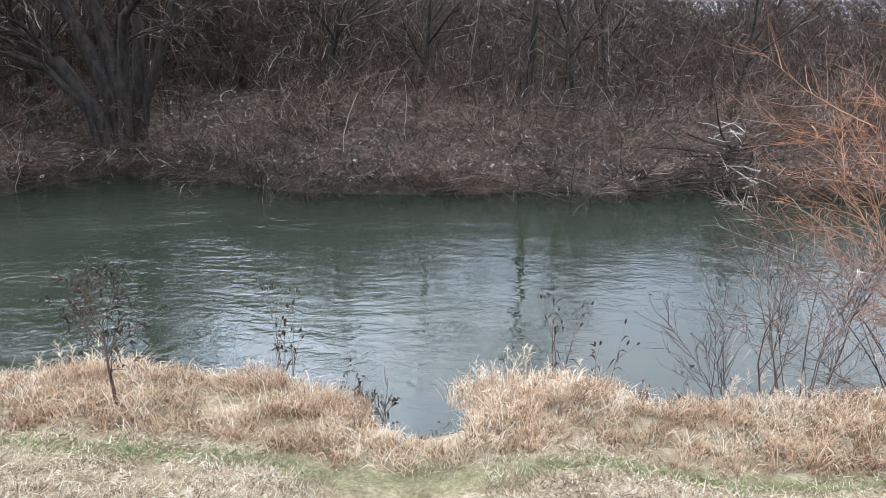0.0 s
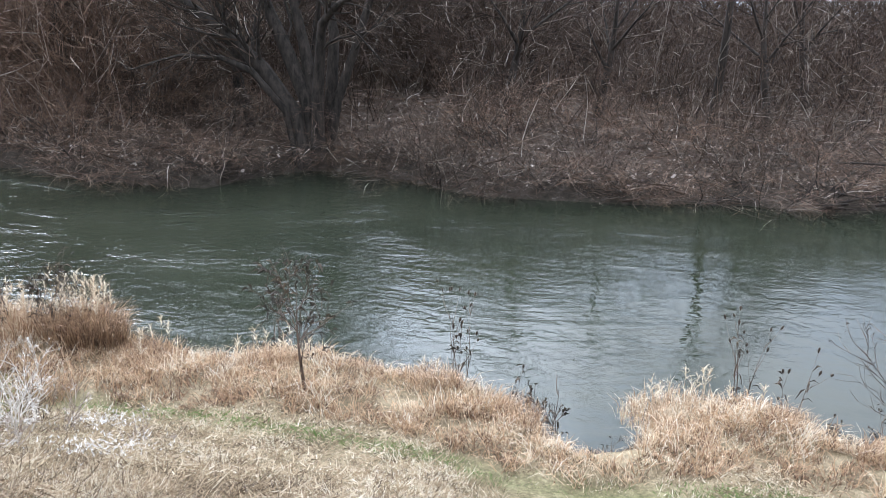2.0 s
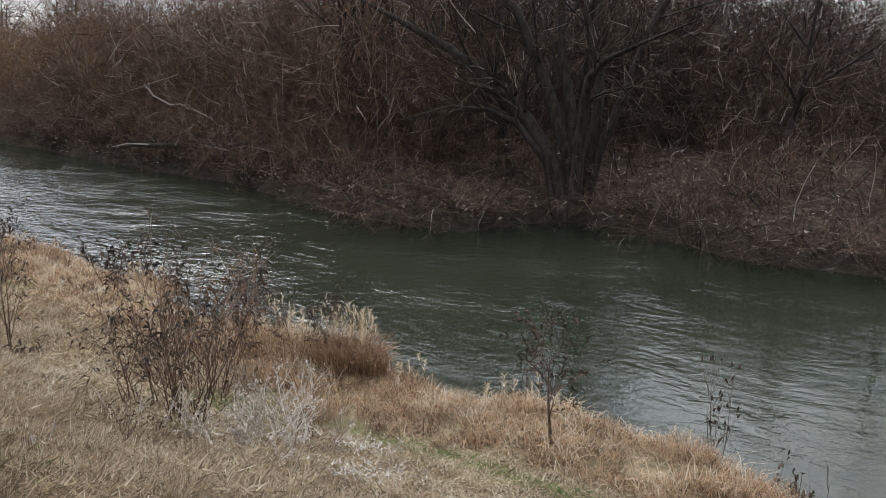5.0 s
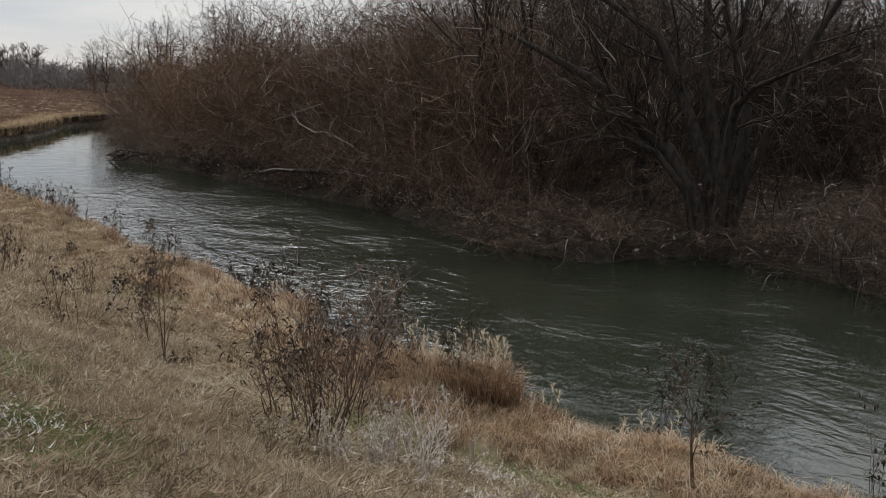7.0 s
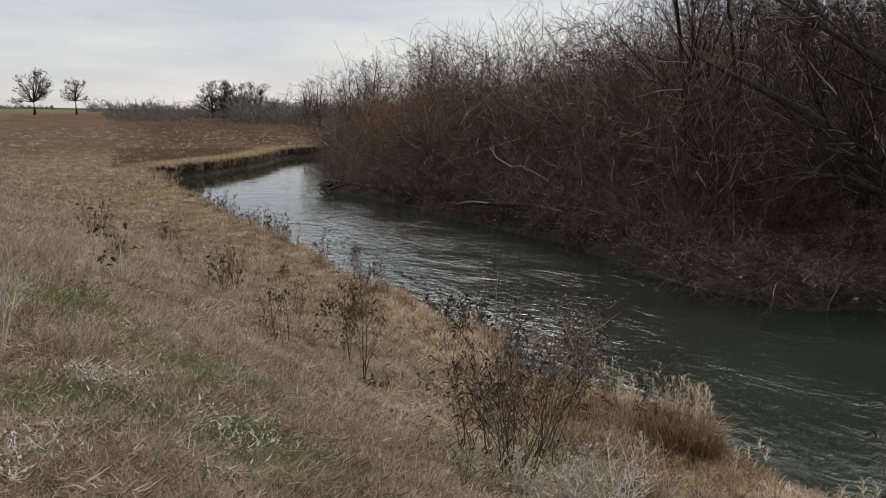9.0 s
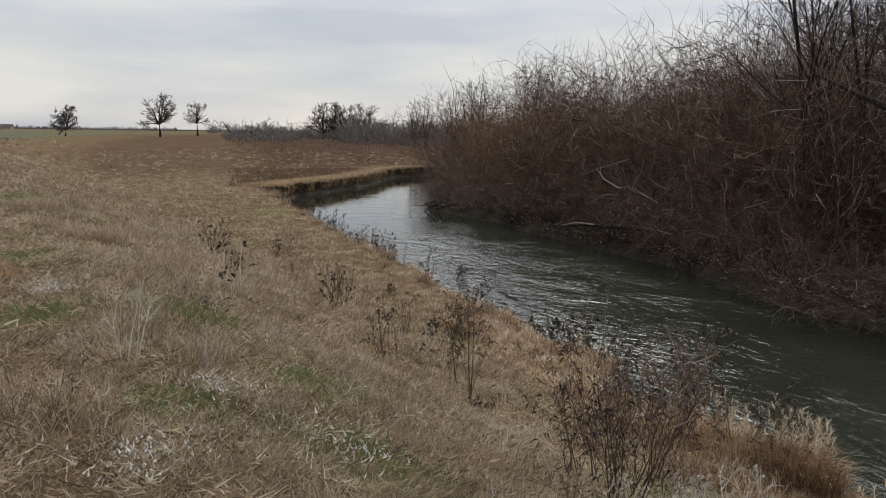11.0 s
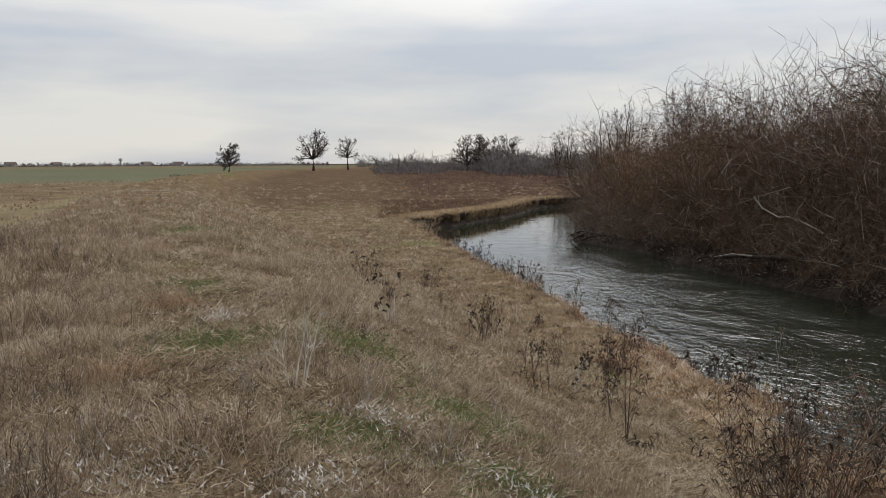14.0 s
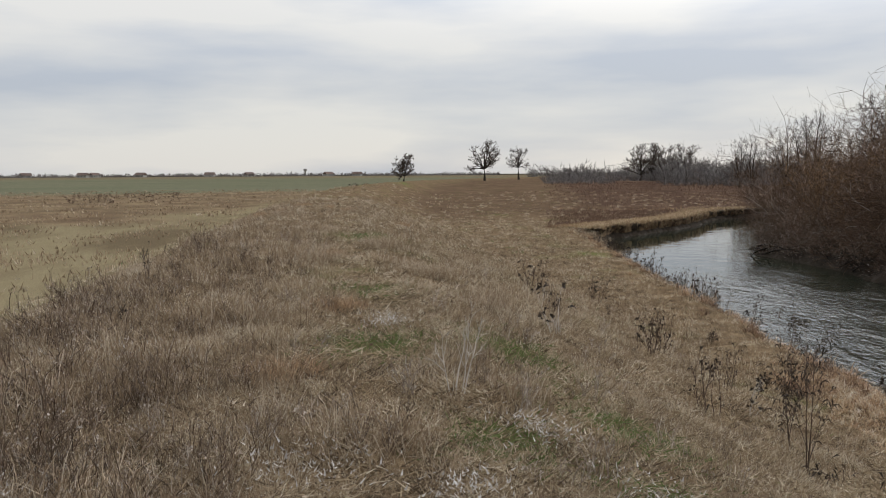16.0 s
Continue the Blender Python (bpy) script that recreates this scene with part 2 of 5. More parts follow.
# ---- mesh helpers ----
def mesh_of(name, verts, quads=None, tris=None, mat=None, smooth=False, attrs=None):
    me = bpy.data.meshes.new(name)
    verts = np.asarray(verts, np.float32).reshape(-1, 3)
    quads = np.zeros((0, 4), np.int32) if quads is None else np.asarray(quads, np.int32).reshape(-1, 4)
    tris = np.zeros((0, 3), np.int32) if tris is None else np.asarray(tris, np.int32).reshape(-1, 3)
    me.vertices.add(len(verts))
    me.vertices.foreach_set("co", verts.ravel())
    nq, nt = len(quads), len(tris)
    me.loops.add(nq * 4 + nt * 3)
    me.loops.foreach_set("vertex_index", np.r_[quads.ravel(), tris.ravel()].astype(np.int32))
    me.polygons.add(nq + nt)
    me.polygons.foreach_set("loop_start", np.r_[np.arange(nq) * 4, nq * 4 + np.arange(nt) * 3].astype(np.int32))
    me.polygons.foreach_set("use_smooth", np.full(nq + nt, smooth))
    for key, values in (attrs or {}).items():
        me.attributes.new(key, "FLOAT", "POINT").data.foreach_set("value", np.asarray(values, np.float32))
    me.update(calc_edges=True)
    if mat:
        me.materials.append(mat)
    return me


def part(name, me, parent, label=""):
    ob = new(name, me)
    ob.parent = parent
    return tagged(ob, label)


def thing(name, label, category, at=(0, 0, 0), group="", kind=""):
    ob = new(name)
    ob.empty_display_size = 0.2
    ob.matrix_basis = pose(*at)
    return tagged(ob, label, category, group, kind)


def unit(v):
    return v / np.maximum(np.linalg.norm(v, axis=-1, keepdims=True), 1e-9)


def tubes(lines, sides=3):
    """Vertices and faces of tapering tubes along many lines: a list of (points n x K x 3, radii n x K)."""
    vs, qs, at = [], [], 0
    for p, r in lines:
        n, k, _ = p.shape
        d = unit(p[:, -1] - p[:, 0])
        ref = np.where(np.abs(d[:, 2:3]) > 0.9, [[1.0, 0, 0]], [[0, 0, 1.0]])
        u = unit(np.cross(d, ref))
        v = np.cross(d, u)
        a = np.arange(sides) * 2 * np.pi / sides
        ring = np.cos(a)[None, :, None] * u[:, None] + np.sin(a)[None, :, None] * v[:, None]
        vs.append((p[:, :, None] + r[:, :, None, None] * ring[:, None]).reshape(-1, 3))
        i = np.arange(n)[:, None, None] * k * sides + np.arange(k - 1)[None, :, None] * sides
        j, j2 = np.arange(sides)[None, None], (np.arange(sides) + 1)[None, None] % sides
        q = np.stack([i + j, i + j2, i + sides + j2, i + sides + j], -1).reshape(-1, 4)
        qs.append(q + at)
        at += n * k * sides
    return np.concatenate(vs), np.concatenate(qs)


def shoots(rng, start, way, length, k, radius, tip, wander, up):
    """Lines that grow from start along way, wandering, and bending up (or down, where up is negative)."""
    n = len(start)
    p = np.empty((n, k, 3))
    p[:, 0] = start
    step = (length / (k - 1))[:, None]
    w = unit(way)
    for i in range(1, k):
        p[:, i] = p[:, i - 1] + w * step
        w = unit(w + rng.normal(0, wander, (n, 3)) + [0, 0, up])
    t = np.linspace(0, 1, k)[None]
    r = np.maximum(radius[:, None] * (1 - t), tip * (1.4 - 1.2 * t))
    return p, r


def branch(rng, parents, n, s0, s1, spread, ratio, k, tip, wander, up, thick=0.65, high=1.0):
    """n side shoots spread over the parent lines."""
    p, r = parents
    m, kp, _ = p.shape
    i = rng.integers(m, size=n)
    s = (s0 + (s1 - s0) * rng.uniform(0, 1, n) ** high) * (kp - 1)
    j = np.minimum(s.astype(int), kp - 2)
    f = (s - j)[:, None]
    start = p[i, j] * (1 - f) + p[i, j + 1] * f
    rad = (r[i, j] * (1 - f[:, 0]) + r[i, j + 1] * f[:, 0]) * thick
    tang = unit(p[i, j + 1] - p[i, j])
    side = rng.normal(0, 1, (n, 3))
    side = unit(side - tang * (side * tang).sum(1)[:, None])
    a = np.radians(rng.uniform(0.5, 1.2, n) * spread)[:, None]
    full = np.linalg.norm(p[i, -1] - p[i, 0], axis=1)
    length = full * ratio * rng.uniform(0.55, 1.25, n) * (1.25 - 0.6 * s / (kp - 1))
    return shoots(rng, start, tang * np.cos(a) + side * np.sin(a) + [0, 0, up * 0.5], length, k, np.maximum(rad, tip), tip, wander, up)


def stems(rng, n, height, lean, radius, k, base, wander=0.12, up=0.1, tip=0.008, toward=(0, 0)):
    a = rng.uniform(0, 2 * np.pi, n)
    l = np.tan(np.radians(lean)) * np.sqrt(rng.uniform(0.02, 1, n))
    way = np.c_[np.cos(a) * l + toward[0], np.sin(a) * l + toward[1], np.ones(n)]
    start = np.c_[np.cos(a) * base * rng.uniform(0, 1, n), np.sin(a) * base * rng.uniform(0, 1, n), np.full(n, -0.15)]
    return shoots(rng, start, way, height * rng.uniform(0.7, 1.06, n), k, radius * rng.uniform(0.6, 1.2, n), tip, wander, up)


# ---- the ground ----
NEAR = np.array(((-1200, 600), (-90, 590), (-80, 300), (-77, 120), (-75, 60), (-72, 37), (-69, 32.5), (-60, 26), (-55, 21.5), (-52, 18.3), (-50, 16.0), (-47, 14.9), (-44, 14.2), (-30, 11.9), (-20, 10.4), (-15, 9.6),
                 (-12, 9.2), (-10, 8.9), (-8.3, 8.3), (-7.0, 8.0), (-6.2, 8.2), (-5.5, 8.3), (-4.7, 7.9), (-3, 8.3), (-1.2, 8.1), (-0.75, 7.6), (-0.35, 7.15), (0.1, 7.15), (0.45, 8.1), (1.2, 8.35), (2.2, 7.7), (4, 8.1), (10, 8.5), (60, 12), (1200, 60)), float)
FAR = np.array(((-1200, 640), (-90, 630), (-72, 620), (-68, 300), (-66, 120), (-63, 60), (-60, 42), (-50, 28.5), (-44, 23), (-39.5, 20.8), (-34, 21.2), (-27.5, 20.0), (-18.5, 19.1), (-15.9, 17.8), (-12.5, 17.1), (-9.7, 17.3),
                (-9.0, 19.0), (-7.8, 20.4), (-5.4, 19.5), (-3.3, 18.4), (0, 18.7), (3, 19.5), (4.4, 19.1), (6.7, 20.2), (8, 19.6), (15, 20.5), (60, 26), (1200, 110)), float)
WATER_Z = -4.2


def near_edge(x):
    return np.interp(x, NEAR[:, 0], NEAR[:, 1])


def far_edge(x):
    return np.interp(x, FAR[:, 0], FAR[:, 1])


def waves(x, y, size, seed):
    """Smooth unevenness of about that size, from crossing waves."""
    r = np.random.default_rng(seed)
    z = np.zeros_like(np.asarray(x, float))
    for _ in range(7):
        a, ph, f = r.uniform(0, 6.28), r.uniform(0, 6.28), r.uniform(0.6, 1.7) * 6.28 / size
        z = z + np.sin((np.cos(a) * x + np.sin(a) * y) * f + ph + 1.3 * np.sin((np.sin(a) * x - np.cos(a) * y) * f * 0.6 + ph))
    return z / 7


def smooth(t):
    t = np.clip(t, 0, 1)
    return t * t * (3 - 2 * t)


def ragged(x, y):
    """How the near waterline strays from its drawn line, most where the bank is trodden by floods upstream."""
    return 0.18 * waves(x, y, 2.2, 5) + 0.3 * waves(x, y, 3.4, 14) * smooth((-np.asarray(x, float) - 9) / 4)


def crest_y(x):
    """The levee's middle line: straight here, bending to the right far upstream."""
    q = np.maximum(-np.asarray(x, float) - 45, 0)
    return np.where(q < 220, 0.001 * q * q, 48.4 + 0.44 * (q - 220))


def ground_z(x, y):
    x, y = np.asarray(x, float), np.asarray(y, float)
    yn, yf = near_edge(x), far_edge(x)
    yc = crest_y(x)
    slope = (near_edge(x + 0.7) - near_edge(x - 0.7)) / 1.4
    d = (yn - y) / np.sqrt(1 + slope * slope)
    # levee: flat crest, a slope to the bench by the river, a slope to the meadow
    foot = np.minimum(yn - 2.3, 6.6 + yc)
    t = np.clip((y - yc - 0.6) / (foot - yc - 0.6), 0, 1)
    low = -3.4 + 1.3 * smooth((-x - 70) / 130) * smooth((y - 4) / 30)
    z = -1.5 + (low + 1.5) * (0.55 * t + 0.45 * smooth(t))
    back = np.clip((-2.6 - y + yc) / 6.5, 0, 1)
    z = z - 1.9 * smooth(back)
    z = z + 0.05 * waves(x, y, 3.5, 1) + 0.03 * waves(x, y, 1.2, 2) + 0.12 * waves(x, y, 30, 3) * smooth((np.hypot(x, y) - 20) / 30)
    # bank: gentle by the bench, cut away upstream of the bend
    cut = smooth((-x - 46) / 4) * smooth((x + 95) / 20)
    run = 1.45 + (0.35 - 1.45) * cut
    edge = d + ragged(x, y) - 0.9 * cut
    bank = WATER_Z - 0.05 + np.where(edge > 0, smooth(edge / run) * 0.9, edge * 0.35)
    z = np.where(edge < run, np.minimum(z, bank), z)
    z = np.maximum(z, -5.2)
    # the wooded side
    e = (y - yf) + 0.25 * waves(x, y, 2.6, 6)
    wood = np.where(e > 0, WATER_Z + 0.5 * smooth(e / 0.5) + 0.9 * smooth((e - 0.4) / 8) + 0.1 * waves(x, y, 2.5, 7) * smooth(e), WATER_Z + e * 0.35)
    wood = np.maximum(wood, -5.2)
    return np.where(y > 0.5 * (yn + yf), wood, z)


def green_strip(x):
    """The green strip at the foot of the tussocks, beside the mown way."""
    return 5.32 + 0.13 * np.clip(-np.asarray(x, float) - 2.5, 0, 8)


def greenness(x, y):
    """Where green shoots come through the dead grass."""
    g = smooth((waves(x, y, 3.2, 33) + 0.6 * waves(x, y, 1.1, 34) - 0.62) / 0.3) * 0.45
    for px, py, q in ((-7.9, 0.05, 0.5), (-8.4, 1.5, 0.55), (-20.7, 0.4, 1.0), (-4.4, 1.6, 0.4), (-6.2, 1.9, 0.5), (-5.2, 0.7, 0.3), (-5.4, 5.0, 0.4), (-11.5, 0.1, 0.5)):
        g = np.maximum(g, 1.1 * np.exp(-((x - px) ** 2 / 1.6 + (y - py) ** 2) / q ** 2) * (0.75 + 0.5 * waves(x, y, 0.5, 35)))
    return np.clip(g, 0, 1)


def spaced(lo, hi, mid, fine, grow):
    def arm(reach):
        out, d = [], 0.0
        while d < reach:
            d += fine + grow * d
            out.append(d)
        return np.array(out)
    return np.r_[mid - arm(mid - lo)[::-1], mid, mid + arm(hi - mid)]


gx, gy = spaced(-4000, 2500, -7, 0.25, 0.046), spaced(-2500, 2500, 7, 0.25, 0.046)
X, Y = np.meshgrid(gx, gy)
Z = ground_z(X, Y)
nx, ny = len(gx), len(gy)
idx = np.arange(nx * ny).reshape(ny, nx)
YN, YF = near_edge(X), far_edge(X)
litter = smooth((Y - 0.5 * (YN + YF)) / 0.5)
# Reaches higher on the wooded side, where it also paints the undercut's shade.
mud = np.maximum(smooth((-3.75 - Z) / 0.3) * (1 - litter), smooth((-3.6 - Z) / 0.2) * litter)
YC = crest_y(X)
RR = np.hypot(X, Y)
heath = smooth((-X - 54 + 8 * waves(X, Y, 14, 8)) / 16) * np.maximum(smooth((Y + 0.25 * X - 1 + 3 * waves(X, Y, 9, 9)) / 5), 0.6 * smooth((Y - YC - 2 + 3 * waves(X, Y, 7, 15)) / 5)) * (1 - litter) * smooth((YN - Y - 1.2) / 1.6)
meadow = smooth((YC - 5.4 - Y + 0.8 * waves(X, Y, 6, 10)) / 1.5)
scrub = smooth((RR - 62 + 14 * waves(X, Y, 30, 13)) / 14) * smooth((YC - 9 - Y) / 6) * 0.65
crop = smooth((RR - 150 + 18 * waves(X, Y, 90, 12)) / 30) * smooth((YC - 8 - Y) / 6) * (1 - 0.6 * smooth((RR - 600) / 200))
NEAR_D = (YN - Y) / np.sqrt(1 + ((near_edge(X + 0.7) - near_edge(X - 0.7)) / 1.4) ** 2)
green = (greenness(X, Y) * 0.6 + smooth(1 - np.abs(Y - green_strip(X)) / 0.3) * smooth((X + 7) / 3) * 0.5) * smooth((NEAR_D - 1.0) / 0.4) * smooth((Y + 4) / 2)
bench = smooth((NEAR_D - 0.5) / 0.6) * smooth((6.0 - NEAR_D) / 1.5) * smooth((X + 10) / 4) * (1 - litter)
zones = {"bench": bench, "green": np.clip(green, 0, 1), "litter": litter, "mud": mud, "heath": heath, "meadow": meadow, "scrub": scrub, "crop": crop}
quads = np.stack([idx[:-1, :-1], idx[:-1, 1:], idx[1:, 1:], idx[1:, :-1]], -1).reshape(-1, 4)
ground = new("ground", mesh_of("ground", np.stack([X, Y, Z], -1), quads, mat=GROUND, smooth=True, attrs={k: v.ravel() for k, v in zones.items()}))
tagged(ground, "grassy levee, river banks and flat winter fields", "ground", kind="structure")

# ---- the river ----
wx, wy = np.linspace(-150, 60, 106), np.linspace(2, 110, 55)
WX, WY = np.meshgrid(wx, wy)
widx = np.arange(WX.size).reshape(WX.shape)
riffle = np.clip(0.36 * smooth((-WX - 0.5) / 6) * smooth((WX + 36) / 10) + 0.7 * smooth((-WX - 11) / 4) * smooth((WX + 36) / 10) * smooth((far_edge(WX) - WY + 1) / 2), 0, 1)
wq = np.stack([widx[:-1, :-1], widx[:-1, 1:], widx[1:, 1:], widx[1:, :-1]], -1).reshape(-1, 4)
river = new("water", mesh_of("water", np.stack([WX, WY, np.full_like(WX, WATER_Z)], -1), wq, mat=WATER, attrs={"riffle": (riffle - 0.19 * smooth((-WX - 28) / 10)).ravel()}))
tagged(river, "grey-green river with ripples reflecting a pale sky", "river", kind="structure")


# ---- woody plants ----
def on_ground(x, y, turn=0.0, size=1.0, sink=0.03, tall=1.0):
    return pose(x, y, float(ground_z(x, y)) - sink, 0, 0, turn) @ Matrix.Diagonal((size, size, size * tall, 1))


def each_stem(name, lines, sides, mat, ob):
    p, r = lines
    for i in range(len(p)):
        part(name, mesh_of(name, *tubes([(p[i:i + 1], r[i:i + 1])], sides), mat=mat, smooth=True), ob)


def shrub(name, label, seed, height, lean, n, mat, bark, base=0.5, twigs=(125, 760), droop=0.0, radius=0.02, tip=0.0055, toward=(0, 0), group="", last=3, spread=50, curl=0.42, ratio=0.5, high=1.0):
    rng = np.random.default_rng(seed)
    ob = thing(name, label, "shrub", group=group)
    s = stems(rng, n, height, lean, radius, 6, base, 0.13 if height > 5 else 0.2, 0.05 - droop * 0.5, tip, toward)
    each_stem("stem", s, 4, bark, ob)
    b1 = branch(rng, s, twigs[0], 0.08, 0.98, spread, ratio, 5, tip, curl, 0.05 - droop, high=high)
    b2 = branch(rng, b1, twigs[1], 0.1, 1.0, spread + 6, 0.6, last, tip * 0.6, curl * 1.15, 0.03 - droop)
    part("crown", mesh_of("crown", *tubes([b1, b2]), mat=mat), ob)
    return ob


def tree(name, label, seed, height, mat, bark, limbs=9, twigs=(50, 250, 820), radius=0.17, lean=8, crown=34, tip=0.007, droop=0.0, group="", trunks=1, fork=0.25, reach=0.55):
    rng = np.random.default_rng(seed)
    ob = thing(name, label, "tree", group=group)
    t = stems(rng, trunks, height * 1.15, lean, radius, 7, 0.25 * (trunks > 1), 0.06, 0.06, 0.02)
    b0 = branch(rng, t, limbs, fork, 0.98, crown, reach, 6, 0.015, 0.1, 0.08)
    each_stem("trunk", t, 6, bark, ob)
    each_stem("limb", b0, 5, bark, ob)
    b1 = branch(rng, b0, twigs[0], 0.15, 1, 40, 0.5, 5, 0.012, 0.13, 0.03 - droop)
    b2 = branch(rng, b1, twigs[1], 0.15, 1, 42, 0.5, 4, tip, 0.16, 0.02 - droop)
    b3 = branch(rng, b2, twigs[2], 0.1, 1, 42, 0.55, 2, tip * 0.6, 0.18, 0.02 - droop)
    part("crown", mesh_of("crown", *tubes([b1, b2, b3]), mat=mat), ob)
    return ob


def scatter(ob, places):
    """The thing itself at the first place, copies at the others."""
    ob.matrix_basis = on_ground(*places[0])
    for p in places[1:]:
        copy_thing(ob, on_ground(*p))


# the great leaning willow at the water's edge
rng = np.random.default_rng(5)
big_willow = thing("willow_tree", "old dark willow with several leaning trunks at the water's edge", "tree", (-8.3, 20.1, -3.6))
WILLOW_LIMBS = (
    ((0.0, 0.0, -0.9), (-0.25, -0.1, 0.75), (-1.1, -0.2, 2.0), (-2.1, -0.4, 2.95), (-3.25, -0.6, 3.8), (-4.6, -0.9, 4.5), (-6.3, -1.1, 5.3)),
    ((0.1, 0.1, -0.9), (-0.05, 0.2, 1.2), (-0.7, 0.3, 2.6), (-1.25, 0.3, 3.8), (-1.8, 0.2, 4.95), (-3.3, 0.0, 5.9), (-5.0, -0.2, 7.0)),
    ((0.15, 0.2, -0.9), (0.1, 0.3, 1.3), (-0.25, 0.5, 2.7), (-0.55, 0.6, 3.8), (-0.75, 0.7, 5.9), (-1.0, 0.8, 7.7), (-0.8, 0.9, 9.6)),
    ((0.3, 0.0, -0.9), (0.35, -0.1, 1.4), (0.5, -0.2, 2.7), (0.62, -0.4, 3.2), (1.1, -0.6, 3.65), (1.9, -0.8, 4.0), (3.4, -1.0, 4.6)),
    ((-0.1, -0.2, -0.9), (-0.45, -0.4, 1.0), (-1.2, -0.7, 2.0), (-1.9, -0.9, 2.3), (-2.9, -1.2, 2.35), (-3.6, -1.4, 2.15), (-4.3, -1.5, 1.9)),
    ((0.3, 0.3, -0.9), (0.5, 0.5, 1.4), (0.55, 0.7, 2.9), (0.2, 0.8, 4.2), (-0.3, 0.9, 5.5), (-0.55, 1.0, 6.6), (-0.4, 1.2, 8.6)),
    ((0.35, 0.2, -0.9), (0.7, 0.4, 1.2), (1.2, 0.6, 2.7), (1.7, 0.8, 4.4), (2.5, 1.0, 6.0), (3.0, 1.2, 7.4), (3.9, 1.3, 8.8)),
)
wp = np.array(WILLOW_LIMBS)
wr = np.array((0.24, 0.21, 0.17, 0.16, 0.1, 0.16, 0.13))[:, None] * np.array((1.5, 1.05, 0.85, 0.7, 0.55, 0.38, 0.14))[None]
each_stem("trunk", (wp, wr), 9, BARK, big_willow)
w1 = branch(rng, (wp, wr), 95, 0.3, 1, 48, 0.42, 6, 0.012, 0.2, 0.04, 0.32)
w2 = branch(rng, w1, 620, 0.1, 1, 45, 0.55, 4, 0.008, 0.2, -0.02)
w3 = branch(rng, w2, 3000, 0.1, 1, 45, 0.6, 3, 0.005, 0.2, -0.04)
each_stem("bough", w1, 4, BARK, big_willow)
part("crown", mesh_of("crown", *tubes([w2, w3]), mat=TWIG_GREY), big_willow)

rng = np.random.default_rng(11)
THICKET = "bushes on the wooded bank"
bush_kinds = [
    shrub("bare_bush", "bare grey-brown bush with fine tangled twigs on the wooded bank", 21, 4.2, 46, 11, TWIG_GREY, BARK, group=THICKET, droop=0.06),
    shrub("bare_bush", "bare red-brown bush with arching twigs over the water", 22, 3.6, 52, 11, TWIG_RED, BARK, group=THICKET, droop=0.14),
    shrub("bare_bush", "bare grey-brown bush drooping to the water's edge", 23, 3.4, 60, 11, TWIG_GREY, BARK, group=THICKET, droop=0.2),
    shrub("bare_bush", "bare red-brown bush with upright crowded stems", 24, 4.8, 34, 12, TWIG_RED, BARK, group=THICKET, droop=0.02),
]
spots = [[], [], [], []]
for x in np.arange(-13.5, 19, 1.15):
    # front row leaning over the edge
    if not -9.6 < x < -7.2:
        spots[int(rng.choice([1, 1, 2, 2, 0]))].append((x + rng.uniform(-.5, .5), float(far_edge(x)) + rng.uniform(0.0, 0.7), rng.uniform(0, 360), rng.uniform(0.8, 1.05), 0.03, rng.uniform(0.62, 0.8)))
for x in np.arange(-15, 21, 1.5):
    if not -8.6 < x < -5.2:
        spots[int(rng.choice([0, 1, 3]))].append((x + rng.uniform(-.7, .7), float(far_edge(x)) + rng.uniform(2.4, 4.5), rng.uniform(0, 360), rng.uniform(0.8, 1.05), 0.03, rng.uniform(0.66, 0.86)))
for x in np.arange(-15, 19, 1.15):
    # low boughs that trail in the water
    spots[int(rng.choice([1, 2, 2]))].append((x + rng.uniform(-.3, .3), float(far_edge(x)) + rng.uniform(-0.1, 0.25), rng.uniform(0, 360), rng.uniform(0.38, 0.6), 0.05, rng.uniform(0.55, 0.8)))
spots[2] += [(-9.5, 19.0, 40, 0.55), (-7.0, 20.6, 120, 0.5), (-8.2, 19.7, 200, 0.38), (-6.0, 20.2, 300, 0.5)]
spots[1] += [(-10.4, 18.0, 10, 0.6), (-5.0, 19.7, 90, 0.55)]
for ob, places in zip(bush_kinds, spots):
    scatter(ob, places)

WILLOWS = "willows along the river bend"
willow_kinds = [
    shrub("willow_bush", "tall bare russet willow bush with dense upright shoots", 31, 7.2, 26, 26, TWIG_OCHRE, BARK, 0.9, (260, 1500), 0.0, 0.022, 0.010, group=WILLOWS, last=2, spread=44, curl=0.4, ratio=0.36, high=0.75),
    shrub("willow_bush", "tall bare red-brown willow bush beside the river", 32, 6.9, 30, 26, TWIG_RED, BARK, 0.9, (260, 1500), 0.0, 0.022, 0.010, group=WILLOWS, last=2, spread=46, curl=0.4, ratio=0.36, high=0.75),
    shrub("willow_bush", "bare brown willow bush leaning over the river", 33, 5.4, 52, 16, TWIG_RED, BARK, 0.7, (150, 1050), 0.07, 0.024, 0.010, group=WILLOWS, last=2, curl=0.42),
]
spots = [[], [], []]


def willow_size(x):
    return float(np.interp(x, (-58, -50, -42, -34, -24, -12), (0.62, 0.72, 0.84, 1.02, 1.08, 1.1)))


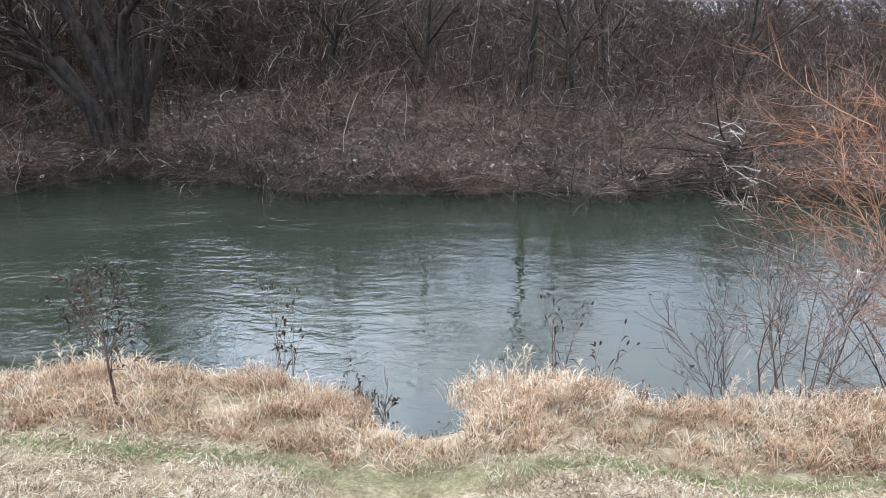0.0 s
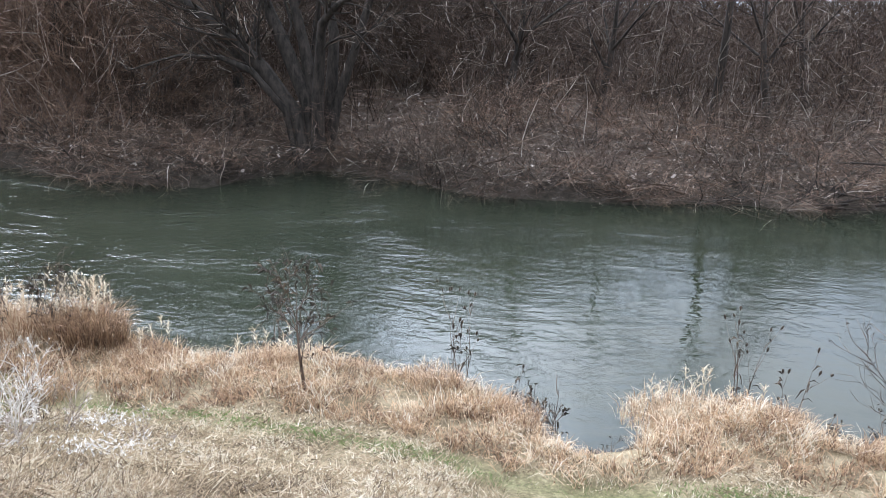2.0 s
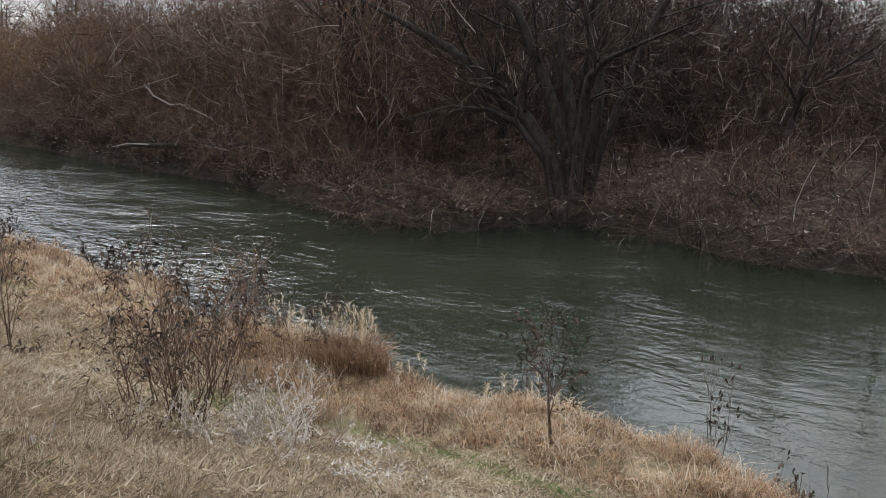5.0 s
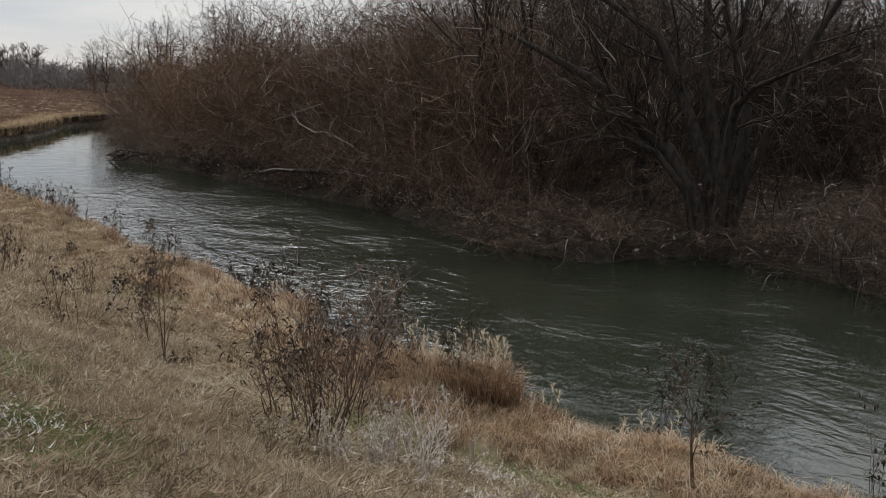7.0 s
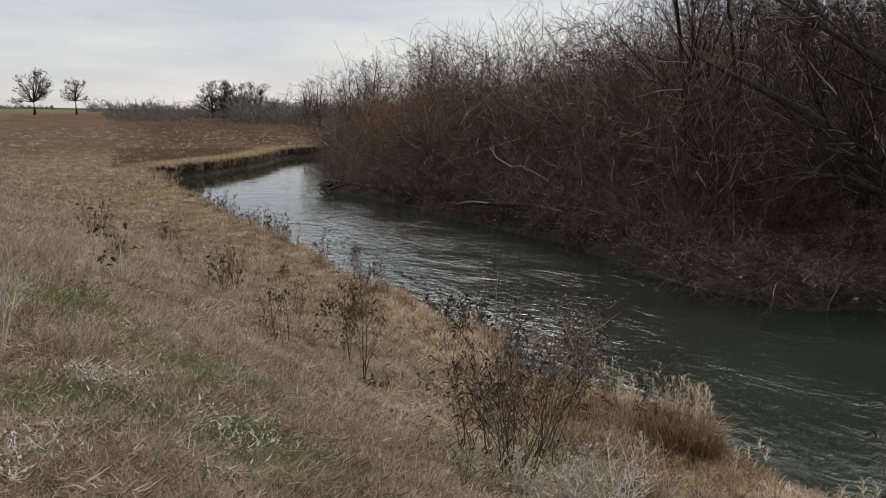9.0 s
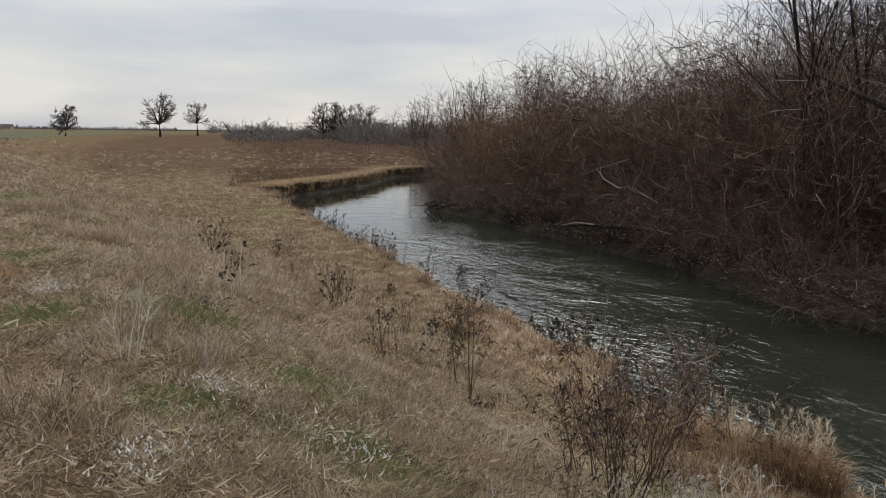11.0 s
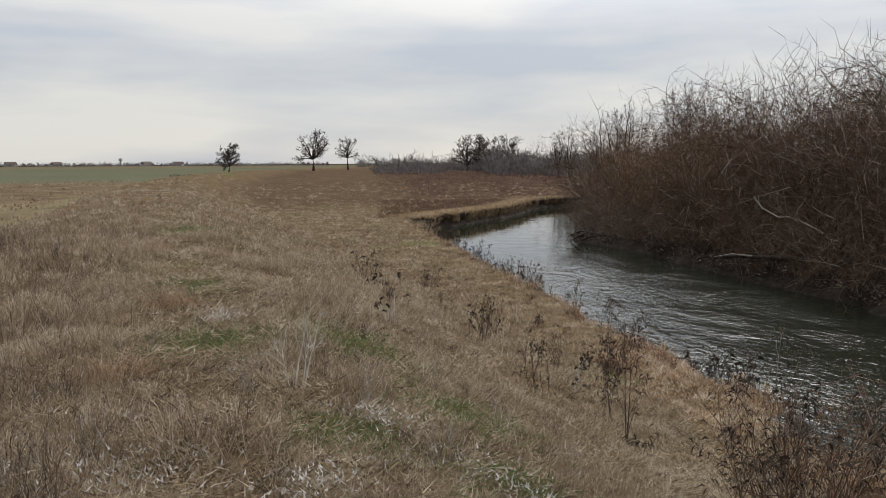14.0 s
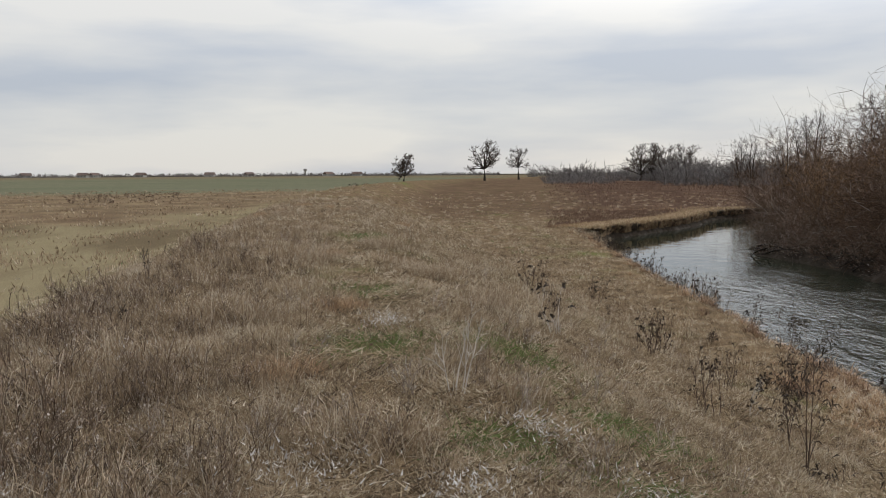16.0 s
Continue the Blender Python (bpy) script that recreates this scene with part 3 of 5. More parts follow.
for x in np.arange(-52, -13, 2.6):
    spots[2].append((x + rng.uniform(-.5, .5), float(far_edge(x)) + rng.uniform(0.3, 1.0), rng.uniform(0, 360), rng.uniform(0.75, 1.05) * willow_size(x)))
for x in np.arange(-58, -12, 2.8):
    spots[int(rng.integers(2))].append((x + rng.uniform(-.7, .7), float(far_edge(x)) + rng.uniform(2.4, 4.2), rng.uniform(0, 360), rng.uniform(0.85, 1.05) * willow_size(x), 0.03, 1.04))
for x in np.arange(-62, -14, 5.0):
    spots[int(rng.integers(2))].append((x + rng.uniform(-1, 1), float(far_edge(x)) + rng.uniform(6, 10), rng.uniform(0, 360), rng.uniform(0.95, 1.1) * willow_size(x), 0.03, 1.14))
for ob, places in zip(willow_kinds, spots):
    scatter(ob, places)

WOOD = "trees of the riverside wood"
wood_kinds = [
    tree("bare_tree", "tall bare tree with grey twigs in the riverside wood", 41, 10.5, TWIG_GREY, BARK, group=WOOD, tip=0.009),
    tree("bare_tree", "leaning bare tree with a spreading crown in the wood", 42, 9.5, TWIG_GREY, BARK, lean=16, crown=48, group=WOOD, tip=0.009),
]
spots = [[], []]
for x in (-21, -17.5, -14, -11.5, -9.5):
    spots[int(rng.integers(2))].append((x + rng.uniform(-1.5, 1.5), float(far_edge(x)) + rng.uniform(7, 15), rng.uniform(0, 360), rng.uniform(0.75, 1.0)))
for x in (-18.5, -16, -14.2, -12.6, -11.2, -3.7, -0.9, 1.9, 4.2, 5.6, 8.3):
    spots[int(rng.integers(2))].append((x + rng.uniform(-.5, .5), float(far_edge(x)) + rng.uniform(3.5, 9.5), rng.uniform(0, 360), rng.uniform(0.8, 1.12)))
for x in (-20, -18, -16.6, -15, -13.4, -12, -10.8, -9.2):
    spots[int(rng.integers(2))].append((x + rng.uniform(-.5, .5), float(far_edge(x)) + rng.uniform(3, 7), rng.uniform(0, 360), rng.uniform(0.8, 0.98)))
for ob, places in zip(wood_kinds, spots):
    scatter(ob, places)


# the wood stands lower in a clearing, downstream and towards the bend
def stature(x, y):
    a = np.degrees(np.arctan2(-np.asarray(x, float), y))
    low = (1 - 0.3 * np.exp(-((a - 0.3) / 1.5) ** 2)) * np.interp(a, (-4, 10, 20, 33, 37), (0.62, 0.9, 0.9, 0.95, 1))
    return np.clip(low * np.interp(x, (-62, -40, -16, -9, 4, 10), (0.5, 0.58, 0.74, 0.95, 0.95, 0.9)), 0.3, 1.45)


# the depth of the wood: poles and brushwood that nobody could count
def brushwood(name, label, seed, x0, x1, d0, d1, poles, twigs, tall, mat, radius, tip):
    r = np.random.default_rng(seed)
    x = r.uniform(x0, x1, poles)
    y = far_edge(x) + d0 + (d1 - d0) * r.uniform(0, 1, poles) ** 0.8
    # an open glade behind the old willow
    way = np.degrees(np.arctan2(-x, y))
    glade = (np.abs(way - 14.5) < 2.0 + r.normal(0, 0.5, poles)) & (y < 29) & (d1 > 5)
    x, y = x[~glade], y[~glade]
    poles = len(x)
    a = r.uniform(0, 6.28, poles)
    l = r.uniform(0.0, 1.3, poles)
    p = shoots(r, np.c_[x, y, ground_z(x, y) - 0.1], np.c_[np.cos(a) * l, np.sin(a) * l, np.ones(poles)], tall * stature(x, y) * r.uniform(0.55, 1.0, poles), 5, radius * r.uniform(0.4, 1.3, poles), tip * 0.6, 0.26, 0.1)
    b = branch(r, p, twigs, 0.08, 1, 52, 0.42, 4, tip * 0.7, 0.42, 0.0)
    b2 = branch(r, b, twigs, 0.1, 1, 48, 0.6, 2, tip * 0.5, 0.2, 0.0)
    return tagged(new(name, mesh_of(name, *tubes([p, b, b2]), mat=mat)), label, "brushwood", kind="stuff")


brushwood("undergrowth", "dense bare brushwood filling the depth of the wood", 51, -17, 34, 2, 13, 900, 6500, 4.2, TWIG_GREY, 0.02, 0.010)
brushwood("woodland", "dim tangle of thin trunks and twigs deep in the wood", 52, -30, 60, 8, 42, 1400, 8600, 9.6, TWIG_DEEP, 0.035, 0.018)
brushwood("willow_undergrowth", "dense red-brown shoots between the willow bushes", 53, -56, -13, 1.5, 10, 1300, 8200, 10.4, TWIG_RED, 0.022, 0.013)
brushwood("bank_brush", "low tangled twigs along the wooded water's edge", 54, -52, 20, -0.15, 1.8, 1700, 4200, 1.7, TWIG_GREY, 0.010, 0.007)


# the close-grown heart of the thicket, kept below the tree tops
def thicket(name, label, seed, yaw0, yaw1, d0, d1, n, twigs, mat, tip, least=0.4, most=0.95, low=0.03):
    r = np.random.default_rng(seed)
    a = r.uniform(yaw0, yaw1, n)
    # where this bearing meets the far waterline
    grid = np.linspace(-60, 30, 400)
    bearing = np.degrees(np.arctan2(-grid, far_edge(grid)))
    x0 = np.interp(a, bearing[::-1], grid[::-1])
    out = d0 + (d1 - d0) * r.uniform(0, 1, n)
    q = np.hypot(x0, far_edge(x0)) + out
    x, y = -np.sin(np.radians(a)) * q, np.cos(np.radians(a)) * q
    crest = np.interp(a, (-34, -12, -4, 0, 5, 11, 15, 22, 38, 44, 50, 54, 58, 62), (4.4, 5.0, 5.0, 5.0, 5.6, 6.8, 6.8, 7.8, 8.2, 6.6, 5.4, 4.8, 3.4, 2.0)) + 0.8 * waves(a, a * 0, 5, seed) - 0.3 - 3.6 * np.exp(-((a - 14.5) / 1.6) ** 2)
    keep = ~((np.abs(a - 14.5) < 2.2) & (out < 8))
    a, q, x, y, crest = a[keep], q[keep], x[keep], y[keep], crest[keep]
    n = len(a)
    zb = ground_z(x, y)
    tall = np.tan(np.radians(crest)) * q - zb
    p = shoots(r, np.c_[x, y, zb - 0.1], np.c_[r.normal(0, 0.5, (n, 2)), np.ones(n)], tall * r.uniform(least, most, n), 6, np.full(n, tip * 1.6), tip * 0.6, 0.38, 0.16)
    b = branch(r, p, twigs, low, 1, 66, 0.34, 4, tip * 0.7, 0.45, 0.04)
    b2 = branch(r, b, twigs * 2, 0.1, 1, 52, 0.7, 2, tip * 0.55, 0.4, 0.02)
    return tagged(new(name, mesh_of(name, *tubes([p, b, b2]), mat=mat)), label, "brushwood", kind="stuff")


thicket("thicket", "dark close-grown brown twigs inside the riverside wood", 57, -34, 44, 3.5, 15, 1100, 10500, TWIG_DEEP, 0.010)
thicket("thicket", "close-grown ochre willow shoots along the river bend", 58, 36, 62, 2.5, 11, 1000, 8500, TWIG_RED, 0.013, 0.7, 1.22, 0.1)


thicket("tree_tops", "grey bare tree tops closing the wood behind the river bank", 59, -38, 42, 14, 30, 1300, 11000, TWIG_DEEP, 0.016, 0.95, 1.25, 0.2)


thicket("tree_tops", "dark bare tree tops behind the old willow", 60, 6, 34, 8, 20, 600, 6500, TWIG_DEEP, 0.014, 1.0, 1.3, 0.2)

# fallen leaves and twigs on the wooded bank
r_ = np.random.default_rng(55)
lx = r_.uniform(-48, 18, 26000)
ly = far_edge(lx) + 0.15 + 7 * r_.uniform(0, 1, len(lx)) ** 1.8
la = r_.uniform(0, 6.28, len(lx))
ls = r_.uniform(0.03, 0.085, len(lx))
lz = ground_z(lx, ly) + r_.uniform(0.0, 0.05, len(lx))
lu = np.c_[np.cos(la), np.sin(la), r_.normal(0, 0.45, len(lx))] * ls[:, None]
lv = np.c_[-np.sin(la), np.cos(la), r_.normal(0, 0.45, len(lx))] * ls[:, None] * 0.5
lc = np.c_[lx, ly, lz]
LITTER = twig_material("leaf_litter", ((0.0, (0.04, 0.029, 0.022)), (0.5, (0.1, 0.07, 0.052)), (0.85, (0.19, 0.145, 0.115)), (1.0, (0.45, 0.41, 0.37))), scale=3)
tagged(new("leaf_litter", mesh_of("leaf_litter", np.stack([lc - lu, lc + lv, lc + lu, lc - lv], 1), np.arange(4 * len(lx)).reshape(-1, 4), mat=LITTER)), "brown and grey fallen leaves on the wooded bank", "leaves", kind="stuff")


# ---- grass and weeds ----
def blades(rng, x, y, h, w, tone, lean=0.6, bend=0.5, z=None, joints=1):
    """Loose blades on the ground; joints 1: a plain pointed blade, 2: one that arches over."""
    n = len(x)
    base = np.c_[x, y, (ground_z(x, y) if z is None else z) - 0.008]
    a, b = rng.uniform(0, 6.28, n), rng.uniform(0, 6.28, n)
    side = np.c_[np.cos(a), np.sin(a), np.zeros(n)] * (w / 2)[:, None]
    l = rng.uniform(0.15, 1.0, n) * lean
    way = unit(np.c_[np.cos(b) * l, np.sin(b) * l, np.ones(n)])
    if joints == 1:
        v = np.stack([base - side, base + side, base + way * h[:, None]], 1)
        return v.reshape(-1, 3), None, np.arange(3 * n).reshape(-1, 3), np.repeat(tone, 3)
    mid = base + way * (h * 0.6)[:, None]
    over = unit(way + np.c_[np.cos(b), np.sin(b), np.full(n, -0.5)] * (bend * rng.uniform(0.3, 1.3, n))[:, None])
    tip = mid + over * (h * 0.5)[:, None]
    v = np.stack([base - side, base + side, mid + side * 0.8, mid - side * 0.8, tip], 1).reshape(-1, 3)
    i = np.arange(n)[:, None] * 5
    return v, i + np.array([[0, 1, 2, 3]]), i + np.array([[3, 2, 4]]), np.repeat(tone, 5)


def sward(name, label, mat, data, category="grass"):
    v, q, t, tone = data
    return tagged(new(name, mesh_of(name, v, q, t, mat=mat, attrs={"tone": tone})), label, category, kind="stuff")


def fan(rng, n, yaw0, yaw1, r0, r1):
    """Places that thin out with the distance from the standpoint on the levee."""
    a = np.radians(rng.uniform(yaw0, yaw1, n))
    r = r0 * (r1 / r0) ** rng.uniform(0, 1, n)
    return -np.sin(a) * r - 0.3, np.cos(a) * r - 0.1, r


def shore(x, y):
    """Distance from the near waterline, on land."""
    s = (near_edge(x + 0.5) - near_edge(x - 0.5))
    return (near_edge(x) - y) / np.sqrt(1 + s * s) + ragged(x, y)


rng = np.random.default_rng(61)
# short matted grass of the levee and the bench, in small tufts
def short_grass(tufts, per, r0, r1, width, joints, yaw0=-42):
    x, y, r = fan(rng, tufts, yaw0, 120, r0, r1)
    cx, cy, r = np.repeat(x, per), np.repeat(y, per), np.repeat(r, per)
    size = np.repeat(rng.uniform(0.5, 1.7, len(x)), per)
    own = np.repeat(rng.normal(0, 0.26, len(x)), per)
    x = cx + rng.normal(0, 0.035, len(cx)) * (1 + r / 7)
    y = cy + rng.normal(0, 0.035, len(cx)) * (1 + r / 7)
    d = shore(x, y)
    keep = (d > 0.8) & (y > crest_y(x) - 9)
    x, y, r, d, size, own = x[keep], y[keep], r[keep], d[keep], size[keep], own[keep]
    patch = waves(x, y, 2.2, 31) + 0.9 * waves(x, y, 0.6, 32)
    bench = smooth((4.6 - d) / 0.8) * smooth((d - 2.1) / 0.3) * smooth((x + 9) / 3)
    tone = np.clip(0.62 + 0.28 * patch + own + rng.normal(0, 0.1, len(x)) + 0.16 * bench, 0.26, 1)
    wet = smooth(1 - np.abs(y - green_strip(x)) / 0.28) * smooth((x + 7) / 2) * 0.6 + greenness(x, y) * 0.8
    tone = np.where(rng.uniform(0, 1, len(x)) < wet, rng.uniform(0.0, 0.22, len(x)), tone)
    h = (0.046 + 0.016 * patch) * size * rng.uniform(0.5, 1.4, len(x)) * (1 - 0.35 * bench) * np.minimum(1 + r / 40, 1.8)
    return blades(rng, x, y, np.maximum(h, 0.03), width * (1 + r / 9), tone, 2.2, 1.5, joints=joints)


sward("grass", "short matted winter grass, straw-coloured with green patches", GRASS, short_grass(17000, 17, 2.6, 9.5, 0.0042, 1))
sward("grass", "short winter grass on the levee and the bench by the river", GRASS, short_grass(24000, 15, 7.5, 60, 0.0046, 1, 44))

# a mat of fallen straw over it, lying every way
def straw_mat(n, yaw0, yaw1, r0, r1, width):
    x, y, r = fan(rng, n, yaw0, yaw1, r0, r1)
    d = shore(x, y)
    keep = (d > 2.3) & (y > crest_y(x) - 7)
    x, y, r, d = x[keep], y[keep], r[keep], d[keep]
    k = len(x)
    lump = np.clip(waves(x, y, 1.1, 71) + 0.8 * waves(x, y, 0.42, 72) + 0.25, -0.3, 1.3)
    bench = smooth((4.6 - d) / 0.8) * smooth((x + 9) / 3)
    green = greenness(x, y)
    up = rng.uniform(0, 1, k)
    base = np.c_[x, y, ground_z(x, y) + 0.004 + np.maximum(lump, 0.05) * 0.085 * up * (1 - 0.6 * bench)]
    way = rng.uniform(0, 6.28, k)
    rise = rng.uniform(-0.1, 0.75, k)
    ahead = np.c_[np.cos(way) * np.cos(rise), np.sin(way) * np.cos(rise), np.sin(rise)]
    length = rng.uniform(0.035, 0.12, k) * (1 + r / 30) * (1 - 0.35 * bench)
    side = unit(np.cross(ahead, rng.normal(0, 1, (k, 3)))) * (width * (1 + r / 8) * rng.uniform(0.6, 1.3, k) / 2)[:, None]
    # Low straws and hollows darker, raised ones paler: shading put into the tone.
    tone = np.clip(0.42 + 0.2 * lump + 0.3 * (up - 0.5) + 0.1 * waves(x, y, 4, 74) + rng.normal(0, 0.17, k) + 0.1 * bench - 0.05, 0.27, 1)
    tone = np.where(rng.uniform(0, 1, k) < smooth(1 - np.abs(y - green_strip(x)) / 0.28) * smooth((x + 7) / 2) * 0.5, rng.uniform(0.02, 0.22, k), tone)
    tone = np.where(rng.uniform(0, 1, k) < green * 0.75, rng.uniform(0.02, 0.22, k), tone)
    v = np.stack([base - side, base + side, base + ahead * length[:, None]], 1)
    return v.reshape(-1, 3), None, np.arange(3 * k).reshape(-1, 3), np.repeat(tone, 3)


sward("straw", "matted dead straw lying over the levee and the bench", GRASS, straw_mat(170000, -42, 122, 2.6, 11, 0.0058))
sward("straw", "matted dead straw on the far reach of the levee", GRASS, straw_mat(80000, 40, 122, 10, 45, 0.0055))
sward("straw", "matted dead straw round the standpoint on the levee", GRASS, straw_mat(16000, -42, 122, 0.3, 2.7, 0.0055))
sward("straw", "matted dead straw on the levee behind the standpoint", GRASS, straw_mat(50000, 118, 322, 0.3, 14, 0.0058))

# taller bleached tussocks along the water, pale and drooping over rusty dead leaves
def bank_tufts(n, per):
    x = np.r_[rng.uniform(-14, 6.5, n), -12 - 45 * rng.uniform(0, 1, n // 3) ** 1.4]
    d = np.where(x > -13, rng.uniform(0, 1, len(x)) ** 0.85 * 2.45, np.abs(rng.normal(0.1, 0.6, len(x)))) + 0.02
    y = near_edge(x) - d
    inland = 5.5 + 0.13 * np.clip(-x - 2.5, 0, 8) + 0.12 * waves(x, y, 0.8, 44)
    x, y, d = (q[(y > inland) | (x < -12)] for q in (x, y, d))
    gap = waves(x, y, 1.5, 41) + 0.5 * waves(x, y, 0.5, 42)
    keep = gap + rng.normal(0, 0.25, len(x)) > -0.7
    x, y, d, gap = x[keep], y[keep], d[keep], gap[keep]
    high = np.clip(0.165 + 0.1 * gap, 0.07, 0.3) * np.exp(np.clip(rng.normal(0, 0.3, len(x)), -0.7, 0.55)) * (1 - 0.35 * smooth((-x - 5) / 3) + 0.85 * smooth((-x - 11) / 3))
    own = np.clip(0.5 + 0.3 * waves(x, y, 1.3, 43) + rng.normal(0, 0.2, len(x)) - 0.22 * smooth((d - 1.5) / 0.6) * (x > -9) - 0.25 * smooth((-x - 11) / 3), 0.05, 1)
    wide = rng.uniform(0.05, 0.13, len(x))
    x, y, high, own, wide = (np.repeat(v, per) for v in (x, y, high, own, wide))
    a, q = rng.uniform(0, 6.28, len(x)), np.sqrt(rng.uniform(0, 1, len(x)))
    x, y = x + np.cos(a) * q * wide, y + np.sin(a) * q * wide
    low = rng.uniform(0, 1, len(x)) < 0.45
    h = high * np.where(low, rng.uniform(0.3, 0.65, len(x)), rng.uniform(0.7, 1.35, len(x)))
    # Low blades are rusty and darkened too, putting the tussock foot's shade into colour.
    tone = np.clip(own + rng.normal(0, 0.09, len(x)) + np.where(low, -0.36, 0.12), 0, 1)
    return blades(rng, x, y, np.maximum(h, 0.04), 0.005 * (1 + np.hypot(x, y) / 14), tone, 1.5, 2.2, joints=2)


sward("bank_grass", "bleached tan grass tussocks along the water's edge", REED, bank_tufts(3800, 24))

# fine dry weeds standing in drifts on the crest and upper slope
x, y, r = fan(rng, 110000, 48, 122, 3.6, 75)
d = shore(x, y)
drift = waves(x, y, 3.2, 51) + 0.6 * waves(x, y, 1.1, 52) + 0.5 * smooth((r - 9) / 14)
keep = (drift > 0.25 + rng.normal(0, 0.18, len(x))) & (d > 0.7) & (y > crest_y(x) - 7) & ((np.abs(y + 0.15 - crest_y(x)) > 0.55) | (rng.uniform(0, 1, len(x)) < 0.25))
x, y, r, drift = x[keep], y[keep], r[keep], drift[keep]
h = np.clip(0.09 + 0.11 * drift, 0.06, 0.28) * rng.uniform(0.5, 1.5, len(x))
tone = np.clip(0.5 + 0.15 * waves(x, y, 5, 53) + rng.normal(0, 0.13, len(x)), 0.26, 0.9)
DRY = blade_material("dry_weeds", ((0.2, (0.095, 0.064, 0.04)), (0.5, (0.23, 0.163, 0.103)), (0.8, (0.38, 0.295, 0.2)), (1.0, (0.54, 0.465, 0.365))))
sward("dry_weeds", "fine grey-brown dry weeds standing in drifts on the levee", DRY, blades(rng, x, y, h, 0.0027 * (1 + r / 10), tone, 1.5), "weeds")

# soft mounds of matted straw and of grey weeds
def mounds(n, per, yaw0, yaw1, r0, r1, high, wide, tones, seed, width, lean, upto=99.0):
    x, y, r = fan(rng, n, yaw0, yaw1, r0, r1)
    d = shore(x, y)
    lie = waves(x, y, 2.4, seed) + 0.6 * waves(x, y, 0.8, seed + 1)
    on_track = np.abs(y + 0.15 - crest_y(x)) < 0.4
    keep = (lie + rng.normal(0, 0.3, len(x)) > -0.2) & (d > 2.6 + 2.0 * smooth((x + 9) / 3)) & (y > crest_y(x) - 4.2 + rng.normal(0, 0.4, len(x))) & (y < crest_y(x) + upto) & ~(on_track & (rng.uniform(0, 1, len(x)) < 0.7)) & (greenness(x, y) < 0.35)
    x, y, r, lie = x[keep], y[keep], r[keep], lie[keep]
    m = len(x)
    top = high * (0.5 + 0.5 * smooth((r - 3) / 6)) * np.exp(rng.normal(0, 0.3, m)) * (0.8 + 0.35 * np.clip(lie, -0.5, 1.2))
    own = np.clip(rng.normal(np.mean(tones), 0.2, m) + 0.12 * lie, *tones)
    half = wide * rng.uniform(0.6, 1.4, m)
    x, y, r, top, own, half = (np.repeat(v, per) for v in (x, y, r, top, own, half))
    k = len(x)
    a, q = rng.uniform(0, 6.28, k), np.sqrt(rng.uniform(0, 1, k))
    px, py = x + np.cos(a) * q * half, y + np.sin(a) * q * half
    base = np.c_[px, py, ground_z(px, py) - 0.01]
    way = unit(np.c_[np.cos(a) * q * lean, np.sin(a) * q * lean, np.ones(k)] + rng.normal(0, 0.48, (k, 3)) * [1, 1, 0.3])
    b = rng.uniform(0, 6.28, k)
    side = np.c_[np.cos(b), np.sin(b), np.zeros(k)] * (width * (1 + r / 8) / 2)[:, None]
    h = top * rng.uniform(0.45, 1.15, k) * (1.1 - 0.45 * q)
    v = np.stack([base - side, base + side, base + way * h[:, None]], 1).reshape(-1, 3)
    return v, None, np.arange(3 * k).reshape(-1, 3), np.repeat(np.clip(own + rng.normal(0, 0.12, k), tones[0] - 0.1, 1), 3)


sward("straw_mounds", "soft mounds of matted straw-coloured grass on the levee", GRASS, mounds(7000, 40, -40, 122, 2.8, 16, 0.13, 0.12, (0.36, 1.0), 311, 0.0046, 1.7))
sward("weed_mounds", "grey-brown mounds of fine dry weeds on the levee", DRY, mounds(5200, 36, 46, 122, 3.2, 24, 0.22, 0.13, (0.35, 1.0), 321, 0.0034, 0.9), "weeds")
sward("weed_mounds", "rough drifts of tall grey-brown dead weeds beside the track", DRY, mounds(2600, 30, 72, 122, 3.4, 26, 0.32, 0.17, (0.2, 0.9), 341, 0.0038, 1.1, -0.5), "weeds")
sward("weed_mounds", "grey-brown dry weeds along the levee in the distance", DRY, mounds(12000, 14, 50, 118, 14, 130, 0.26, 0.2, (0.35, 1.0), 331, 0.005, 0.7), "weeds")

# heath and straw beyond the cut bank
x = -50 - 130 * rng.uniform(0, 1, 34000) ** 1.6
lo = -0.25 * x + 3 * rng.uniform(0, 1, len(x)) ** 2
y = lo + (np.minimum(near_edge(x), 110) - lo) * rng.uniform(0, 1, len(x))
r = np.hypot(x, y)
straw = smooth((3.4 - shore(x, y)) / 2)
tone = np.clip(0.26 + 0.1 * waves(x, y, 8, 54) + rng.normal(0, 0.07, len(x)) + 0.5 * straw, 0, 1)
HEATH = blade_material("heath", ((0.0, (0.075, 0.043, 0.03)), (0.4, (0.14, 0.085, 0.058)), (0.7, (0.34, 0.24, 0.14)), (1.0, (0.48, 0.38, 0.24))))
sward("heath", "low russet heath with a rim of pale straw by the river", HEATH, blades(rng, x, y, rng.uniform(0.1, 0.3, len(x)), 0.0009 * r, tone, 1.6), "heath")

